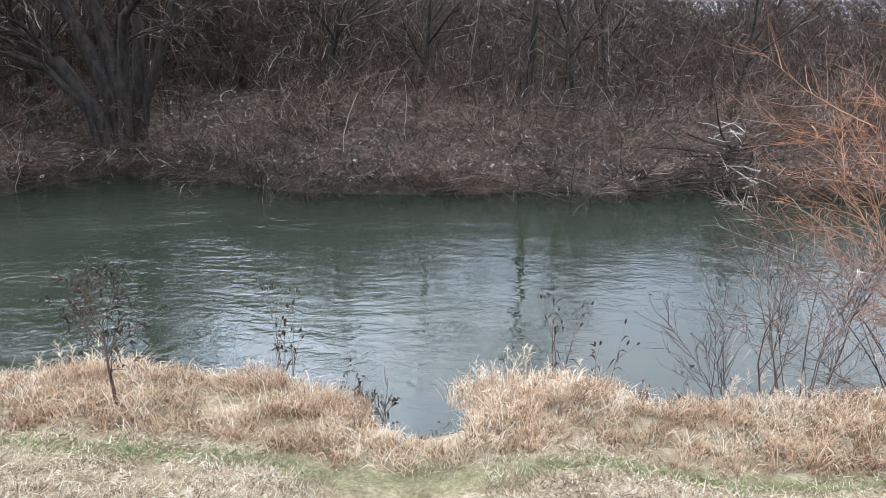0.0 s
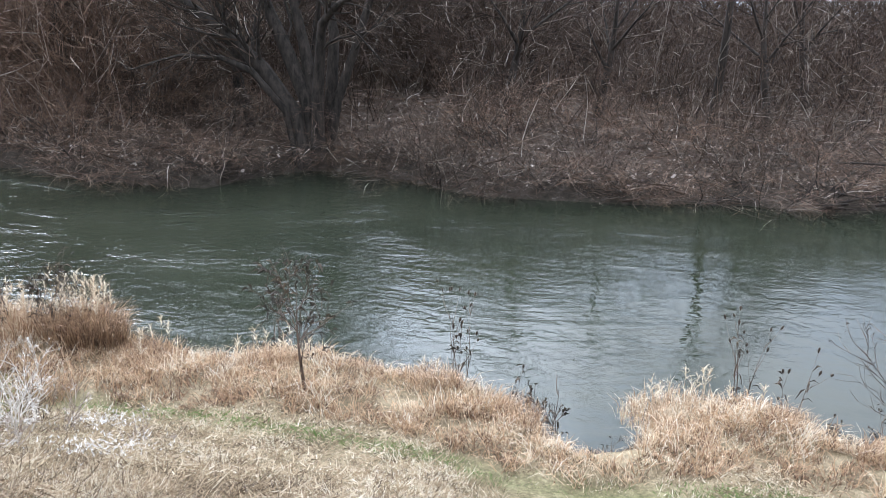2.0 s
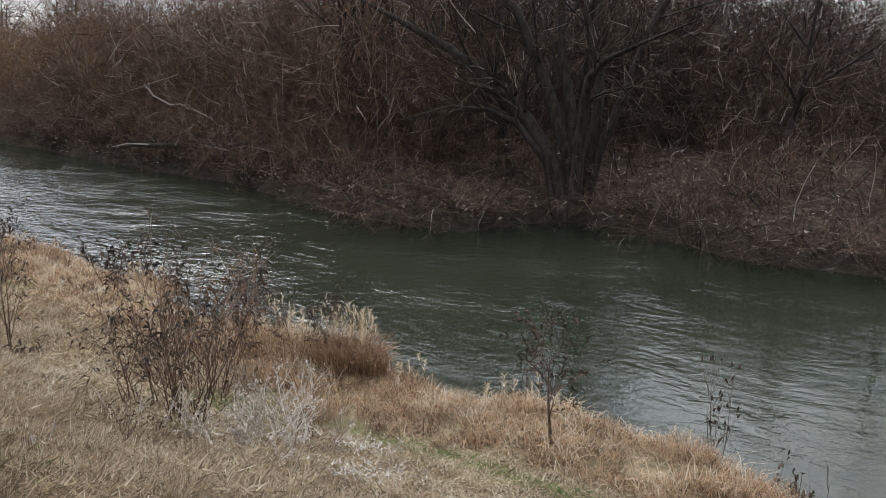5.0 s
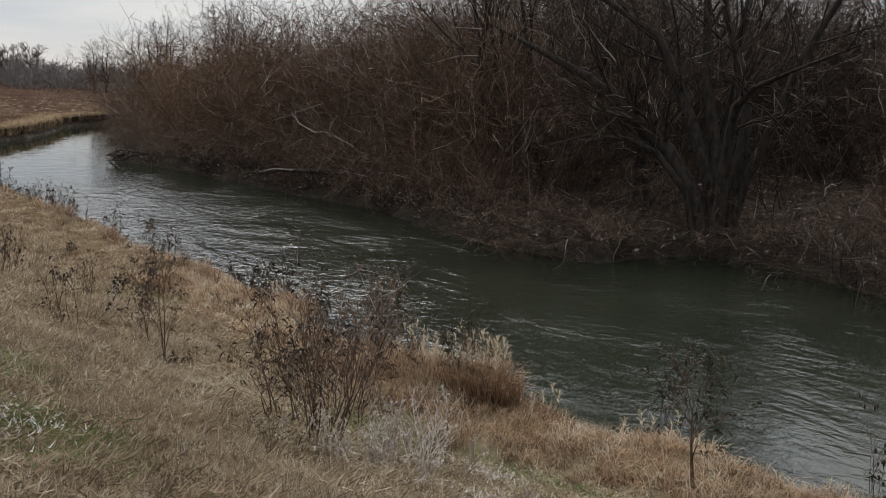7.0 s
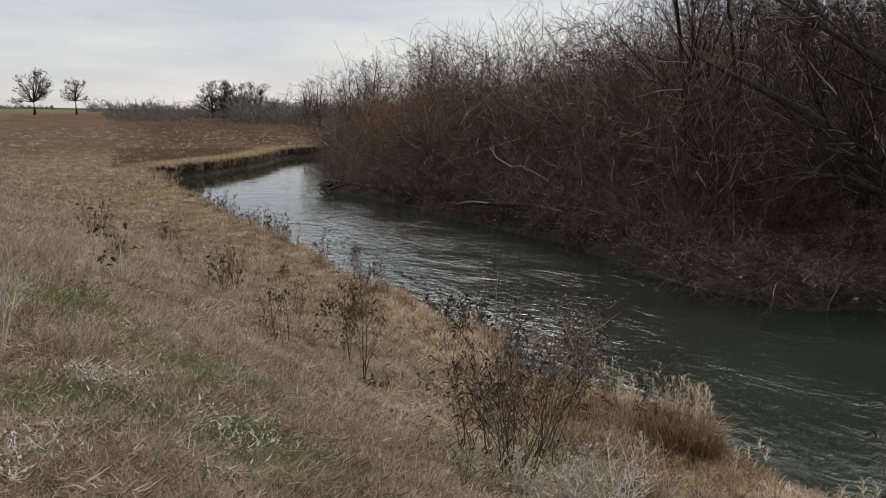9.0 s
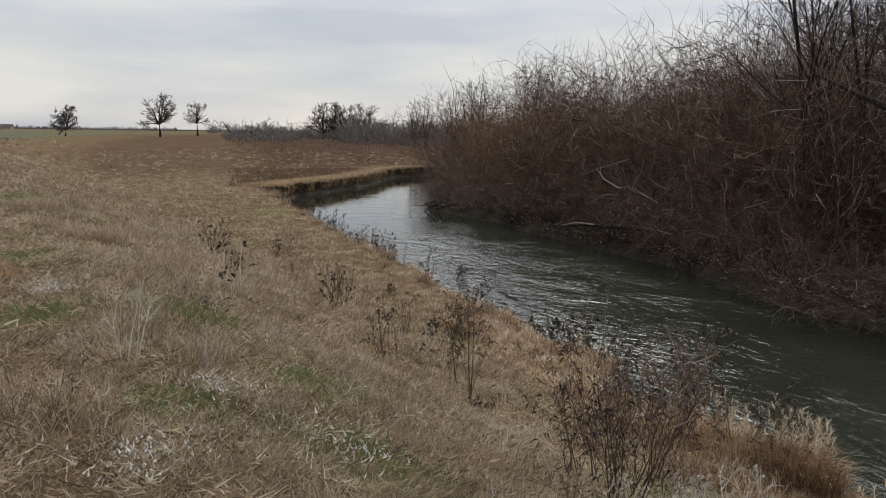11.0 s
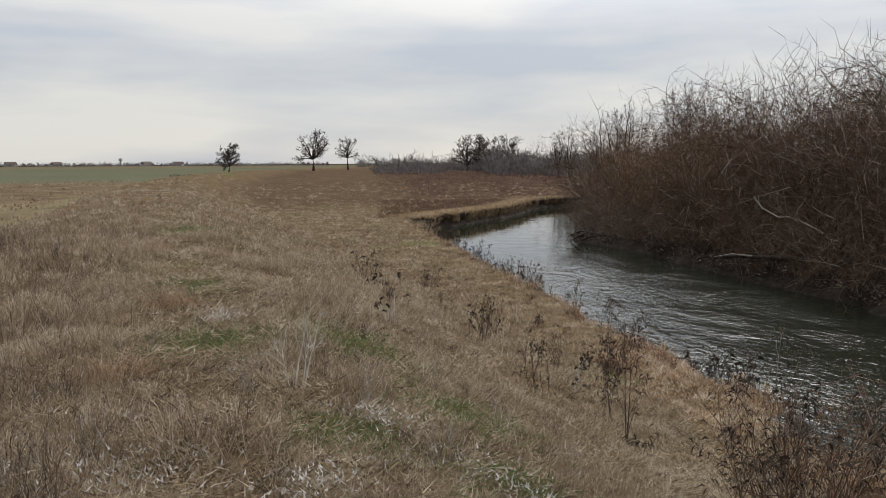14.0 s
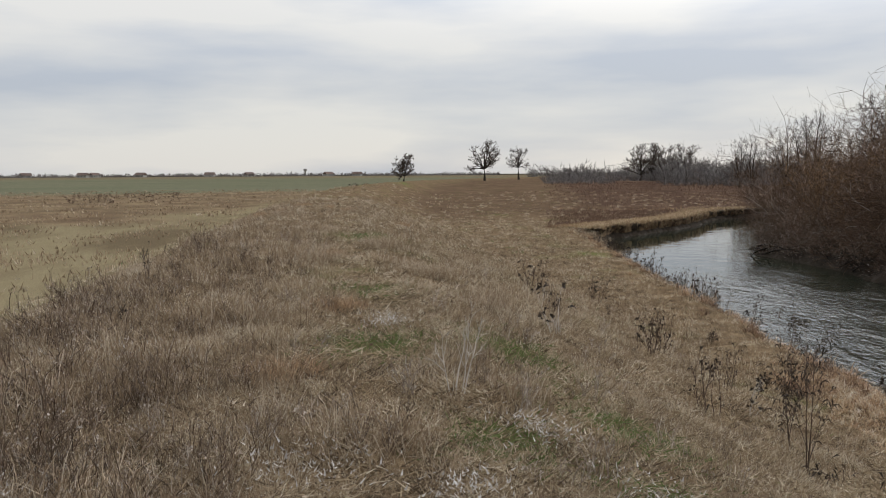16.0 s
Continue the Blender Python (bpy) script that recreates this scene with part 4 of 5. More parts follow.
# rough tufts of the meadow behind the levee
a = np.radians(rng.uniform(92, 122, 24000))
r = 14 * (190 / 14) ** rng.uniform(0, 1, len(a))
x, y = -np.sin(a) * r, np.cos(a) * r
keep = (y < crest_y(x) - 8.5) & (waves(x * 0.35, y, 5, 55) + rng.normal(0, 0.25, len(x)) > 0.1)
x, y, r = x[keep], y[keep], r[keep]
tone = np.clip(0.62 + 0.25 * waves(x * 0.35, y, 5, 56) + rng.normal(0, 0.14, len(x)), 0.22, 1)
sward("meadow_grass", "rough olive and brown tufts of a winter meadow", DRY, blades(rng, x, y, rng.uniform(0.08, 0.3, len(x)), 0.0022 * r, tone, 0.9))


# ---- plants that can be told apart on the near side ----
def leaves_on(rng, lines, n, length, width, down=0.6, s0=0.3):
    """Narrow folded leaves hanging from lines."""
    p, _ = lines
    m, k, _ = p.shape
    i = rng.integers(m, size=n)
    s = rng.uniform(s0, 1, n) * (k - 1)
    j = np.minimum(s.astype(int), k - 2)
    f = (s - j)[:, None]
    at = p[i, j] * (1 - f) + p[i, j + 1] * f
    way = unit(unit(p[i, j + 1] - p[i, j]) + rng.normal(0, 0.6, (n, 3)) + [0, 0, -down])
    side = unit(np.cross(way, rng.normal(0, 1, (n, 3))))
    l, w = (length * rng.uniform(0.5, 1.3, n))[:, None], (width * rng.uniform(0.6, 1.2, n))[:, None]
    mid = at + way * l * 0.45 + [0, 0, 0.15] * l
    v = np.stack([at, mid + side * w / 2, at + way * l - [0, 0, 0.25] * l, mid - side * w / 2], 1)
    return v.reshape(-1, 3), np.arange(4 * n).reshape(-1, 4)


def leafy_shrub(name, label, seed, at, height, lean, n, twigs, leaf, mat, bark, category="shrub", base=0.12, radius=0.011, tip=0.0018, spread=36, up=0.06, size=(0.07, 0.014), down=0.6, foliage="withered leaves", leafmat=None, toward=(0, 0), wander=0.08, low=0.2, ratio=0.4):
    rng = np.random.default_rng(seed)
    ob = thing(name, label, category)
    ob.matrix_basis = on_ground(*at)
    s = stems(rng, n, height, lean, radius, 7, base, wander, up, tip * 1.6, toward)
    each_stem("stem", s, 6, bark, ob)
    b1 = branch(rng, s, twigs[0], low, 0.97, spread, ratio, 5, tip, 0.12, up)
    b2 = branch(rng, b1, twigs[1], 0.2, 1, spread, 0.5, 4, tip * 0.7, 0.14, up * 0.5)
    part("crown", mesh_of("crown", *tubes([b1, b2]), mat=mat), ob)
    if leaf:
        v, q = leaves_on(rng, b2, leaf, size[0], size[1], down)
        tagged(part("foliage", mesh_of("foliage", v, q, mat=leafmat or LEAF), ob, foliage), kind="stuff")
    return ob


def seed_head(rng, length, width):
    """A spiny egg-shaped head with a few bracts under it."""
    rings, sides = 6, 7
    t = np.linspace(0, 1, rings)
    rad = width * np.sin(np.pi * np.clip(0.06 + 0.9 * t, 0, 1)) ** 0.7
    a = np.arange(sides) * 2 * np.pi / sides
    v = np.stack([np.cos(a)[None] * rad[:, None], np.sin(a)[None] * rad[:, None], np.repeat(t[:, None] * length, sides, 1)], -1).reshape(-1, 3)
    i, j = np.arange(rings - 1)[:, None] * sides, np.arange(sides)[None]
    q = np.stack([i + j, i + (j + 1) % sides, i + sides + (j + 1) % sides, i + sides + j], -1).reshape(-1, 4)
    n = 30
    i, j = rng.integers(0, rings - 1, n), rng.integers(0, sides, n)
    one, two = i * sides + j, i * sides + (j + 1) % sides
    mid = (v[one] + v[two]) / 2
    out = unit(mid * [1, 1, 0] + 1e-6) + np.c_[np.zeros(n), np.zeros(n), rng.uniform(-0.2, 0.8, n)]
    return np.concatenate([v, mid + out * width * 0.8]), q, np.c_[one, two, len(v) + np.arange(n)]


HEAD_MESHES = [mesh_of("seed_head", *seed_head(np.random.default_rng(70 + i), 0.05, 0.011), mat=LEAF) for i in range(3)]


def teasel(label, seed, at, height, n, lean, shoots_each):
    rng = np.random.default_rng(seed)
    ob = thing("teasel", label, "dry plant", group="teasels by the water")
    ob.matrix_basis = on_ground(*at)
    s = stems(rng, n, height, lean, 0.007, 7, 0.06, 0.04, 0.05, 0.003)
    for i in range(n):
        one = (s[0][i:i + 1], s[1][i:i + 1])
        side = branch(rng, one, shoots_each, 0.45, 0.9, 26, 0.3, 4, 0.002, 0.06, 0.16)
        stalk = part("stalk", mesh_of("stalk", *tubes([one, side], 5), mat=STALK, smooth=True), ob)
        for line in [one[0][0]] + list(side[0]):
            head = part("seed_head", HEAD_MESHES[int(rng.integers(3))], stalk, "spiny dark brown seed head")
            head.matrix_basis = Matrix.LocRotScale(Vector(line[-1]), Vector(line[-1] - line[-2]).to_track_quat("Z", "Y"), (1, 1, rng.uniform(0.7, 1.2)))
    low = leaves_on(rng, s, 26, 0.12, 0.02, 0.9, 0.05)
    tagged(part("foliage", mesh_of("foliage", *low, mat=LEAF), ob, "shrivelled stem leaves"), kind="stuff")
    return ob


teasel("tall dry teasel with many dark seed heads in tan grass", 81, (-1.5, 7.35), 1.38, 6, 9, 3)
teasel("slender dry teasel with a leaning stalk", 82, (-1.08, 7.5), 0.85, 2, 16, 1)
teasel("tall dry teasel behind a clump of tan reeds", 83, (1.22, 7.6), 1.3, 3, 12, 3)
teasel("dry teasel with curved forked stalks", 84, (1.56, 7.4), 1.12, 2, 15, 2)
teasel("small dry teasel at the edge of a small inlet", 85, (-0.55, 7.3), 0.62, 3, 14, 1)

RUST_LEAF = twig_material("rusty_leaf", ((0.0, (0.055, 0.035, 0.025)), (0.5, (0.14, 0.08, 0.045)), (1.0, (0.30, 0.17, 0.09))), scale=15)

TWIG_PALE = twig_material("pale_pink_twigs", ((0.0, (0.12, 0.075, 0.06)), (0.5, (0.29, 0.2, 0.165)), (1.0, (0.5, 0.42, 0.37))))

# saplings and leafy bushes
leafy_shrub("sapling", "young dark forked sapling with withered narrow leaves", 91, (-2.72, 6.2), 1.15, 6, 1, (11, 64), 300, STALK, STALK, "sapling", 0.02, 0.02, 0.004, 52, 0.1, (0.1, 0.022), 0.1, toward=(-0.12, 0.0), wander=0.07, low=0.33, ratio=0.62)
leafy_shrub("willow_shrub", "bushy young willow with russet stems and hanging dead leaves", 92, (-5.2, 4.05), 1.55, 26, 16, (150, 520), 900, TWIG_RED, STALK, base=0.3, size=(0.085, 0.018), radius=0.009, tip=0.0026, spread=44, wander=0.17, low=0.12)
leafy_shrub("willow_shrub", "low spreading willow with dark curled leaves near the water", 93, (-6.25, 6.75), 1.1, 42, 11, (80, 300), 800, STALK, STALK, base=0.3, radius=0.008, tip=0.0026, size=(0.08, 0.016))
leafy_shrub("willow_shrub", "slim willow clump with dark twigs beside the water", 94, (-7.4, 6.6), 1.0, 30, 10, (70, 260), 500, TWIG_RED, STALK, base=0.35, radius=0.008, tip=0.003, leafmat=RUST_LEAF)
leafy_shrub("willow_shrub", "loose russet willow shrub in tall dead grass", 103, (-6.0, 5.2), 1.15, 34, 10, (70, 280), 500, TWIG_RED, STALK, base=0.3, radius=0.008, tip=0.003, leafmat=RUST_LEAF)
leafy_shrub("willow_shrub", "thin bare willow shrub beside a larger one", 104, (-6.9, 5.6), 1.2, 30, 8, (60, 220), 300, TWIG_RED, STALK, base=0.3, radius=0.008, tip=0.003)
leafy_shrub("sapling", "slender straight sapling with drooping dark leaves", 95, (-7.8, 4.32), 1.6, 4, 2, (20, 70), 220, STALK, STALK, "sapling", 0.06, 0.012, 0.002, 28, 0.05, (0.095, 0.016), 0.5, wander=0.03)
leafy_shrub("sapling", "thin leaning sapling with a few curled leaves", 96, (-8.55, 4.6), 1.3, 9, 1, (14, 44), 150, STALK, STALK, "sapling", 0.02, 0.010, 0.002, 32, 0.02, (0.09, 0.016), 0.5, (-0.15, 0.0), wander=0.03)
leafy_shrub("sapling", "low shoot with long curled dark leaves", 97, (-7.55, 4.5), 0.5, 20, 3, (10, 24), 60, STALK, STALK, "sapling", 0.05, 0.008, 0.002, 40, 0.0, (0.1, 0.018), 0.8)
leafy_shrub("bank_shrub", "bare grey shrub with fanned stems above pale grass", 98, (3.75, 7.75), 2.7, 26, 9, (90, 520), 160, TWIG_GREY, STALK, base=0.35, radius=0.011, tip=0.0032, wander=0.14, size=(0.03, 0.02), down=0.2, foliage="small dark dried catkins")
leafy_shrub("bank_shrub", "sparse bare shrub with thin dark stems by the water", 99, (3.2, 7.8), 1.9, 24, 5, (40, 180), 80, STALK, STALK, base=0.2, radius=0.009, tip=0.003, wander=0.14, size=(0.04, 0.018))
leafy_shrub("bank_shrub", "small russet bush with clinging brown leaves", 100, (2.75, 7.5), 0.75, 36, 6, (24, 80), 130, TWIG_RED, STALK, base=0.15, size=(0.04, 0.022))
leafy_shrub("orange_willow", "spreading willow with bright orange-red bare twigs over the water", 101, (6.7, 9.0), 4.8, 38, 15, (230, 2400), 0, TWIG_ORANGE, BARK, base=0.5, radius=0.02, tip=0.0042, spread=44, up=0.0, toward=(-0.05, 0.1), wander=0.12)
leafy_shrub("orange_willow", "low grey-twigged willow with arching branches over the water", 102, (5.5, 8.1), 3.2, 48, 12, (170, 1500), 0, TWIG_PALE, BARK, base=0.4, radius=0.014, tip=0.003, spread=42, up=-0.05, toward=(-0.15, 0.1), wander=0.12)

# pale dry stalks on the levee
leafy_shrub("dry_stalk", "bleached branching stalk of a dead weed", 111, (-6.11, 0.56), 0.75, 16, 4, (18, 60), 0, DEADWOOD, DEADWOOD, "dry plant", 0.02, 0.009, 0.003, 38)
leafy_shrub("dry_stalk", "pale slanting stalk with shrivelled dark leaves", 112, (-10.36, 2.43), 0.72, 20, 3, (9, 20), 26, DEADWOOD, DEADWOOD, "dry plant", 0.03, 0.011, 0.003, 40, size=(0.09, 0.05), down=0.2)
leafy_shrub("dry_stalk", "pale upright stalk with dark dried leaves", 113, (-9.56, 4.59), 0.68, 14, 2, (9, 24), 60, DEADWOOD, DEADWOOD, "dry plant", 0.03, 0.011, 0.003, 40, size=(0.07, 0.04), down=0.3)
leafy_shrub("dry_stalk", "grey woolly weed with bent stems", 114, (-4.35, 4.3), 0.8, 38, 5, (30, 110), 260, DEADWOOD, DEADWOOD, "dry plant", 0.08, 0.008, 0.0025, 44, 0.0, (0.035, 0.018), 0.1, "silvery seed fluff", DEADWOOD)
leafy_shrub("dry_stalk", "short dark upright dead stem", 115, (-5.87, 2.7), 0.3, 4, 1, (4, 8), 14, STALK, STALK, "dry plant", 0.0, 0.006, 0.0016, 30, size=(0.03, 0.015))
leafy_shrub("dry_stalk", "bleached forked dead stem lying in the grass", 116, (-4.35, 2.35), 0.36, 30, 3, (8, 16), 0, DEADWOOD, DEADWOOD, "dry plant", 0.02, 0.008, 0.003, 40)
leafy_shrub("dry_stalk", "pale tangle of bleached dead stems under a willow", 117, (-5.0, 3.55), 0.5, 55, 7, (20, 40), 0, DEADWOOD, DEADWOOD, "dry plant", 0.2, 0.009, 0.003, 40)
leafy_shrub("dry_stalk", "thin dark weed with small seed heads", 118, (-4.3, 2.9), 0.55, 22, 4, (14, 30), 40, STALK, STALK, "dry plant", 0.05, 0.004, 0.0014, 30, size=(0.02, 0.014), down=-0.2)

for seed, at, tall in ((211, (-4.35, 4.45), 0.85), (212, (-4.85, 4.75), 0.75), (213, (-3.95, 4.1), 0.6), (214, (-4.6, 3.75), 0.55)):
    leafy_shrub("dry_stalk", "bleached woolly weed with crooked pale stems", seed, at, tall, 34, 6, (26, 90), 150, DEADWOOD, DEADWOOD, "dry plant", 0.14, 0.007, 0.003, 46, 0.0, (0.03, 0.016), 0.1, "silvery seed fluff", DEADWOOD, wander=0.16)

WEEDS = "dark weeds along the bank"
weed_kinds = [leafy_shrub("dry_weed", lab, sd, (0, 0), hh, 16, 5, (18, 44), 60, STALK, STALK, "dry plant", 0.12, 0.006, 0.003, 30, size=(0.05, 0.026), down=0.1) for lab, sd, hh in (
    ("dark dried weed with withered leaves on the river bank", 121, 0.75), ("thin dark dried weed with scattered leaves", 122, 0.6), ("short bushy dark dried weed", 123, 0.45))]
rng = np.random.default_rng(131)
spots = [[], [], []]
for x in list(np.arange(-46, -10, 0.55)) + [-9.6, -3.6, -0.9, -0.5, 0.1, 2.1, 2.4]:
    x += rng.uniform(-.3, .3)
    spots[int(rng.integers(3))].append((x, float(near_edge(x)) - rng.uniform(0.05, 0.45), rng.uniform(0, 360), rng.uniform(0.6, 1.2) * (1.5 if x < -10 else 1)))
for x, y in ((-15.1, 5.7), (-13.2, 4.9), (-12.4, 4.4), (-17.5, 5.6), (-21.2, 6.4), (-19.0, 4.2), (-14.0, 3.4), (-11.4, 5.2), (-10.5, 5.6), (-9.0, 3.9), (-24.5, 5.8), (-16.0, 7.2), (-11.8, 6.5), (-13.5, -3.2), (-9.4, -2.6)):
    spots[int(rng.integers(3))].append((x, y, rng.uniform(0, 360), rng.uniform(0.6, 1.2)))
for ob, places in zip(weed_kinds, spots):
    ob["group"] = WEEDS
    scatter(ob, places)

# pale fuzzy weeds all over the levee
FUZZ = twig_material("grey_weed", ((0.0, (0.2, 0.15, 0.115)), (0.6, (0.36, 0.3, 0.245)), (1.0, (0.58, 0.53, 0.47))))
pale_kinds = [leafy_shrub("pale_weed", lab, sd, (0, 0), hh, 30, 6, (22, 64), 60, FUZZ, FUZZ, "dry plant", 0.1, 0.004, 0.0022, 34, 0.03, (0.022, 0.014), 0.0, "dry seed fluff", FUZZ) for lab, sd, hh in (
    ("pale grey fuzzy dead weed on the levee", 124, 0.42), ("low bleached bushy dead weed in the grass", 125, 0.3))]
rng = np.random.default_rng(132)
spots = [[], []]
for _ in range(78):
    far = 4.2 * 7.5 ** rng.uniform(0, 1)
    way = radians(rng.uniform(66, 112))
    x, y = -math.sin(way) * far, math.cos(way) * far
    if abs(y) > 0.5 and y < near_edge(x) - 2:
        spots[int(rng.integers(2))].append((x, y, rng.uniform(0, 360), rng.uniform(0.6, 1.15)))
spots[0] += [(-4.5, 4.2, 10, 1.5), (-4.1, 4.6, 90, 1.3), (-4.75, 4.75, 200, 1.3), (-6.2, 0.3, 0, 1.2), (-4.9, 1.2, 40, 1.0)]
spots[1] += [(-3.9, 3.9, 300, 1.5), (-4.3, 3.7, 120, 1.4), (-5.6, -0.4, 60, 1.3), (-3.3, 4.5, 200, 1.1), (-4.6, 0.9, 20, 1.1)]
for ob, places in zip(pale_kinds, spots):
    ob["group"] = "pale weeds on the levee"
    scatter(ob, places)

# bushy dead weeds that crowd the edges of the track
BUSHY = twig_material("dead_weed", ((0.0, (0.055, 0.038, 0.026)), (0.5, (0.165, 0.116, 0.08)), (0.85, (0.32, 0.25, 0.185)), (1.0, (0.58, 0.52, 0.45))))
bushy_kinds = [leafy_shrub("dead_weed", lab, sd, (0, 0), hh, ln, n_, tw, 90, BUSHY, BUSHY, "dry plant", 0.16, 0.0035, 0.0019, 34, 0.05, (0.018, 0.012), 0.0, "dry seed heads", FUZZ, low=0.12) for lab, sd, hh, ln, n_, tw in (
    ("bushy grey-brown dead weed with many fine branches", 126, 0.5, 30, 10, (46, 120)), ("dense low brown dead weed with tangled branches", 127, 0.34, 44, 11, (50, 120)), ("tall thin brown dead weed with feathered tops", 128, 0.66, 18, 7, (36, 96)))]
rng = np.random.default_rng(133)
spots = [[], [], []]
while sum(len(q) for q in spots) < 125:
    far = 3.6 * 6.5 ** rng.uniform(0, 1)
    way = radians(rng.uniform(84, 116))
    x, y = -math.sin(way) * far, math.cos(way) * far
    if -3.6 < y < -0.75 + rng.normal(0, 0.15):
        spots[int(rng.choice([0, 0, 1, 2]))].append((x, y, rng.uniform(0, 360), rng.uniform(0.65, 1.1) * (1.25 if y < -2 else 1)))
while sum(len(q) for q in spots) < 170:
    far = 5.0 * 5.0 ** rng.uniform(0, 1)
    way = radians(rng.uniform(60, 84))
    x, y = -math.sin(way) * far, math.cos(way) * far
    if y > 0.5 and y < near_edge(x) - 3.4 and greenness(x, y) < 0.2:
        spots[int(rng.choice([0, 1, 1]))].append((x, y, rng.uniform(0, 360), rng.uniform(0.4, 0.75)))
spots[0] += [(-5.2, -0.05, 20, 1.0), (-5.0, -0.3, 140, 0.9), (-6.5, 0.9, 200, 0.7), (-4.6, 4.7, 30, 1.1), (-5.6, 5.0, 80, 1.2), (-6.6, 4.9, 10, 1.1)]
spots[2] += [(-5.9, 5.7, 20, 1.2), (-6.6, 6.2, 200, 1.2), (-7.2, 5.8, 300, 1.3), (-8.0, 6.6, 80, 1.2), (-4.9, 5.4, 80, 0.9), (-4.0, 3.3, 80, 0.8)]
for ob, places in zip(bushy_kinds, spots):
    ob["group"] = "dead weeds along the track"
    scatter(ob, places)

# rounded tussocks of fine dry stems
TUSSOCKS = "dry tussocks on the levee"


def tussock(label, seed, height, width, n, mat, tones):
    rng = np.random.default_rng(seed)
    ob = thing("dry_tussock", label, "dry plant", group=TUSSOCKS)
    a, q = rng.uniform(0, 6.28, n), np.sqrt(rng.uniform(0, 1, n))
    x, y = np.cos(a) * q * width * 0.5, np.sin(a) * q * width * 0.5
    v, f, t, tone = blades(rng, x, y, height * rng.uniform(0.45, 1.15, n) * (1.1 - 0.5 * q), np.full(n, 0.0055), rng.uniform(*tones, n), 1.1, 1.1, z=np.zeros(n), joints=2)
    tagged(part("foliage", mesh_of("foliage", v, f, t, mat=mat, attrs={"tone": tone}), ob), kind="stuff")
    s = stems(rng, 4, height * 1.25, 24, 0.003, 5, width * 0.3, 0.1, 0.0, 0.0012)
    each_stem("stalk", s, 3, WEED, ob)
    return ob


tuft_kinds = [tussock("rounded tussock of fine grey-brown dry stems", 141, 0.42, 0.8, 600, DRY, (0.3, 1.0)),
              tussock("low tussock of bleached dry grass", 142, 0.26, 0.6, 600, GRASS, (0.4, 0.95)),
              tussock("rusty tussock of dead grass", 143, 0.3, 0.7, 650, REED, (0.1, 0.7))]
spots = [[(-5.15, -0.1, 0, 1.15), (-6.4, 1.0, 50, 0.7), (-4.2, -1.6, 90, 1.0), (-7.2, -1.9, 20, 1.2), (-9.4, -1.5, 200, 1.2), (-6.0, -2.6, 150, 1.3)], [(-5.3, -1.0, 0, 1.0), (-8.4, -0.9, 30, 1.1), (-4.2, 0.5, 40, 0.7)], [(-6.8, -0.7, 0, 1.0), (-9.9, -0.3, 60, 1.1), (-4.6, 6.4, 0, 1.0), (-3.4, 6.8, 40, 1.0), (-6.4, 6.4, 0, 1.3), (-6.9, 6.9, 80, 1.4), (-6.0, 6.0, 140, 1.1), (-7.6, 7.1, 200, 1.3), (-5.1, 5.6, 250, 1.0)]]
rng = np.random.default_rng(144)
for x in np.arange(-42, -10, 1.35):
    spots[int(rng.choice([0, 0, 1, 2]))].append((x, rng.uniform(-4.0, 2.2), rng.uniform(0, 360), rng.uniform(0.7, 1.3)))
for x in np.arange(-6.5, 5, 0.8):
    spots[int(rng.choice([1, 2, 2]))].append((x, float(near_edge(x)) - rng.uniform(0.9, 1.5), rng.uniform(0, 360), rng.uniform(0.6, 1.0)))
for x in (-45.6, -46.3, -47.0, -47.6, -48.2, -48.8, -49.5, -50.3):
    spots[int(rng.choice([0, 2]))].append((x, float(near_edge(x)) - rng.uniform(0.1, 0.9), rng.uniform(0, 360), rng.uniform(1.5, 2.3)))
for ob, places in zip(tuft_kinds, spots):
    scatter(ob, places)


# clumps of tan reed with feathery tops
def reed_clump(label, seed, at, height, width, n, plumes, tones):
    rng = np.random.default_rng(seed)
    ob = thing("reed_clump", label, "reeds", group="reed clumps by the water")
    ob.matrix_basis = on_ground(*at)
    a, q = rng.uniform(0, 6.28, n), np.sqrt(rng.uniform(0, 1, n))
    x, y = np.cos(a) * q * width, np.sin(a) * q * width * 0.6
    v, f, t, tone = blades(rng, x, y, height * rng.uniform(0.25, 0.95, n) * (1.1 - 0.4 * q), np.full(n, 0.008), rng.uniform(*tones, n), 0.6, 1.3, z=np.zeros(n), joints=2)
    tagged(part("foliage", mesh_of("foliage", v, f, t, mat=REED, attrs={"tone": tone}), ob, "dense tan and rust reed leaves"), kind="stuff")
    for i in range(plumes):
        m = 18
        b, w = rng.uniform(0, 6.28), np.sqrt(rng.uniform(0, 1))
        px, py = np.cos(b) * w * width * 0.8, np.sin(b) * w * width * 0.5
        v, f, t, tone = blades(rng, np.full(m, px), np.full(m, py), rng.uniform(0.04, 0.11, m), np.full(m, 0.007), rng.uniform(0.65, 1, m), 1.6, 1.4, z=height * rng.uniform(0.5, 1.0) + rng.uniform(-0.07, 0.07, m), joints=2)
        lv, lq = tubes([shoots(rng, np.array([[px, py, 0.0]]), np.array([[rng.normal(0, 0.05), rng.normal(0, 0.05), 1.0]]), np.array([height * 0.9]), 4, np.array([0.004]), 0.002, 0.02, 0.0)])
        v2, f2 = np.concatenate([v, lv]), np.concatenate([f, lq + len(v)])
        part("plume", mesh_of("plume", v2, f2, t, mat=REED, attrs={"tone": np.r_[tone, np.full(len(lv), 0.6)]}), ob, "pale feathery reed plume on a stalk")
    return ob


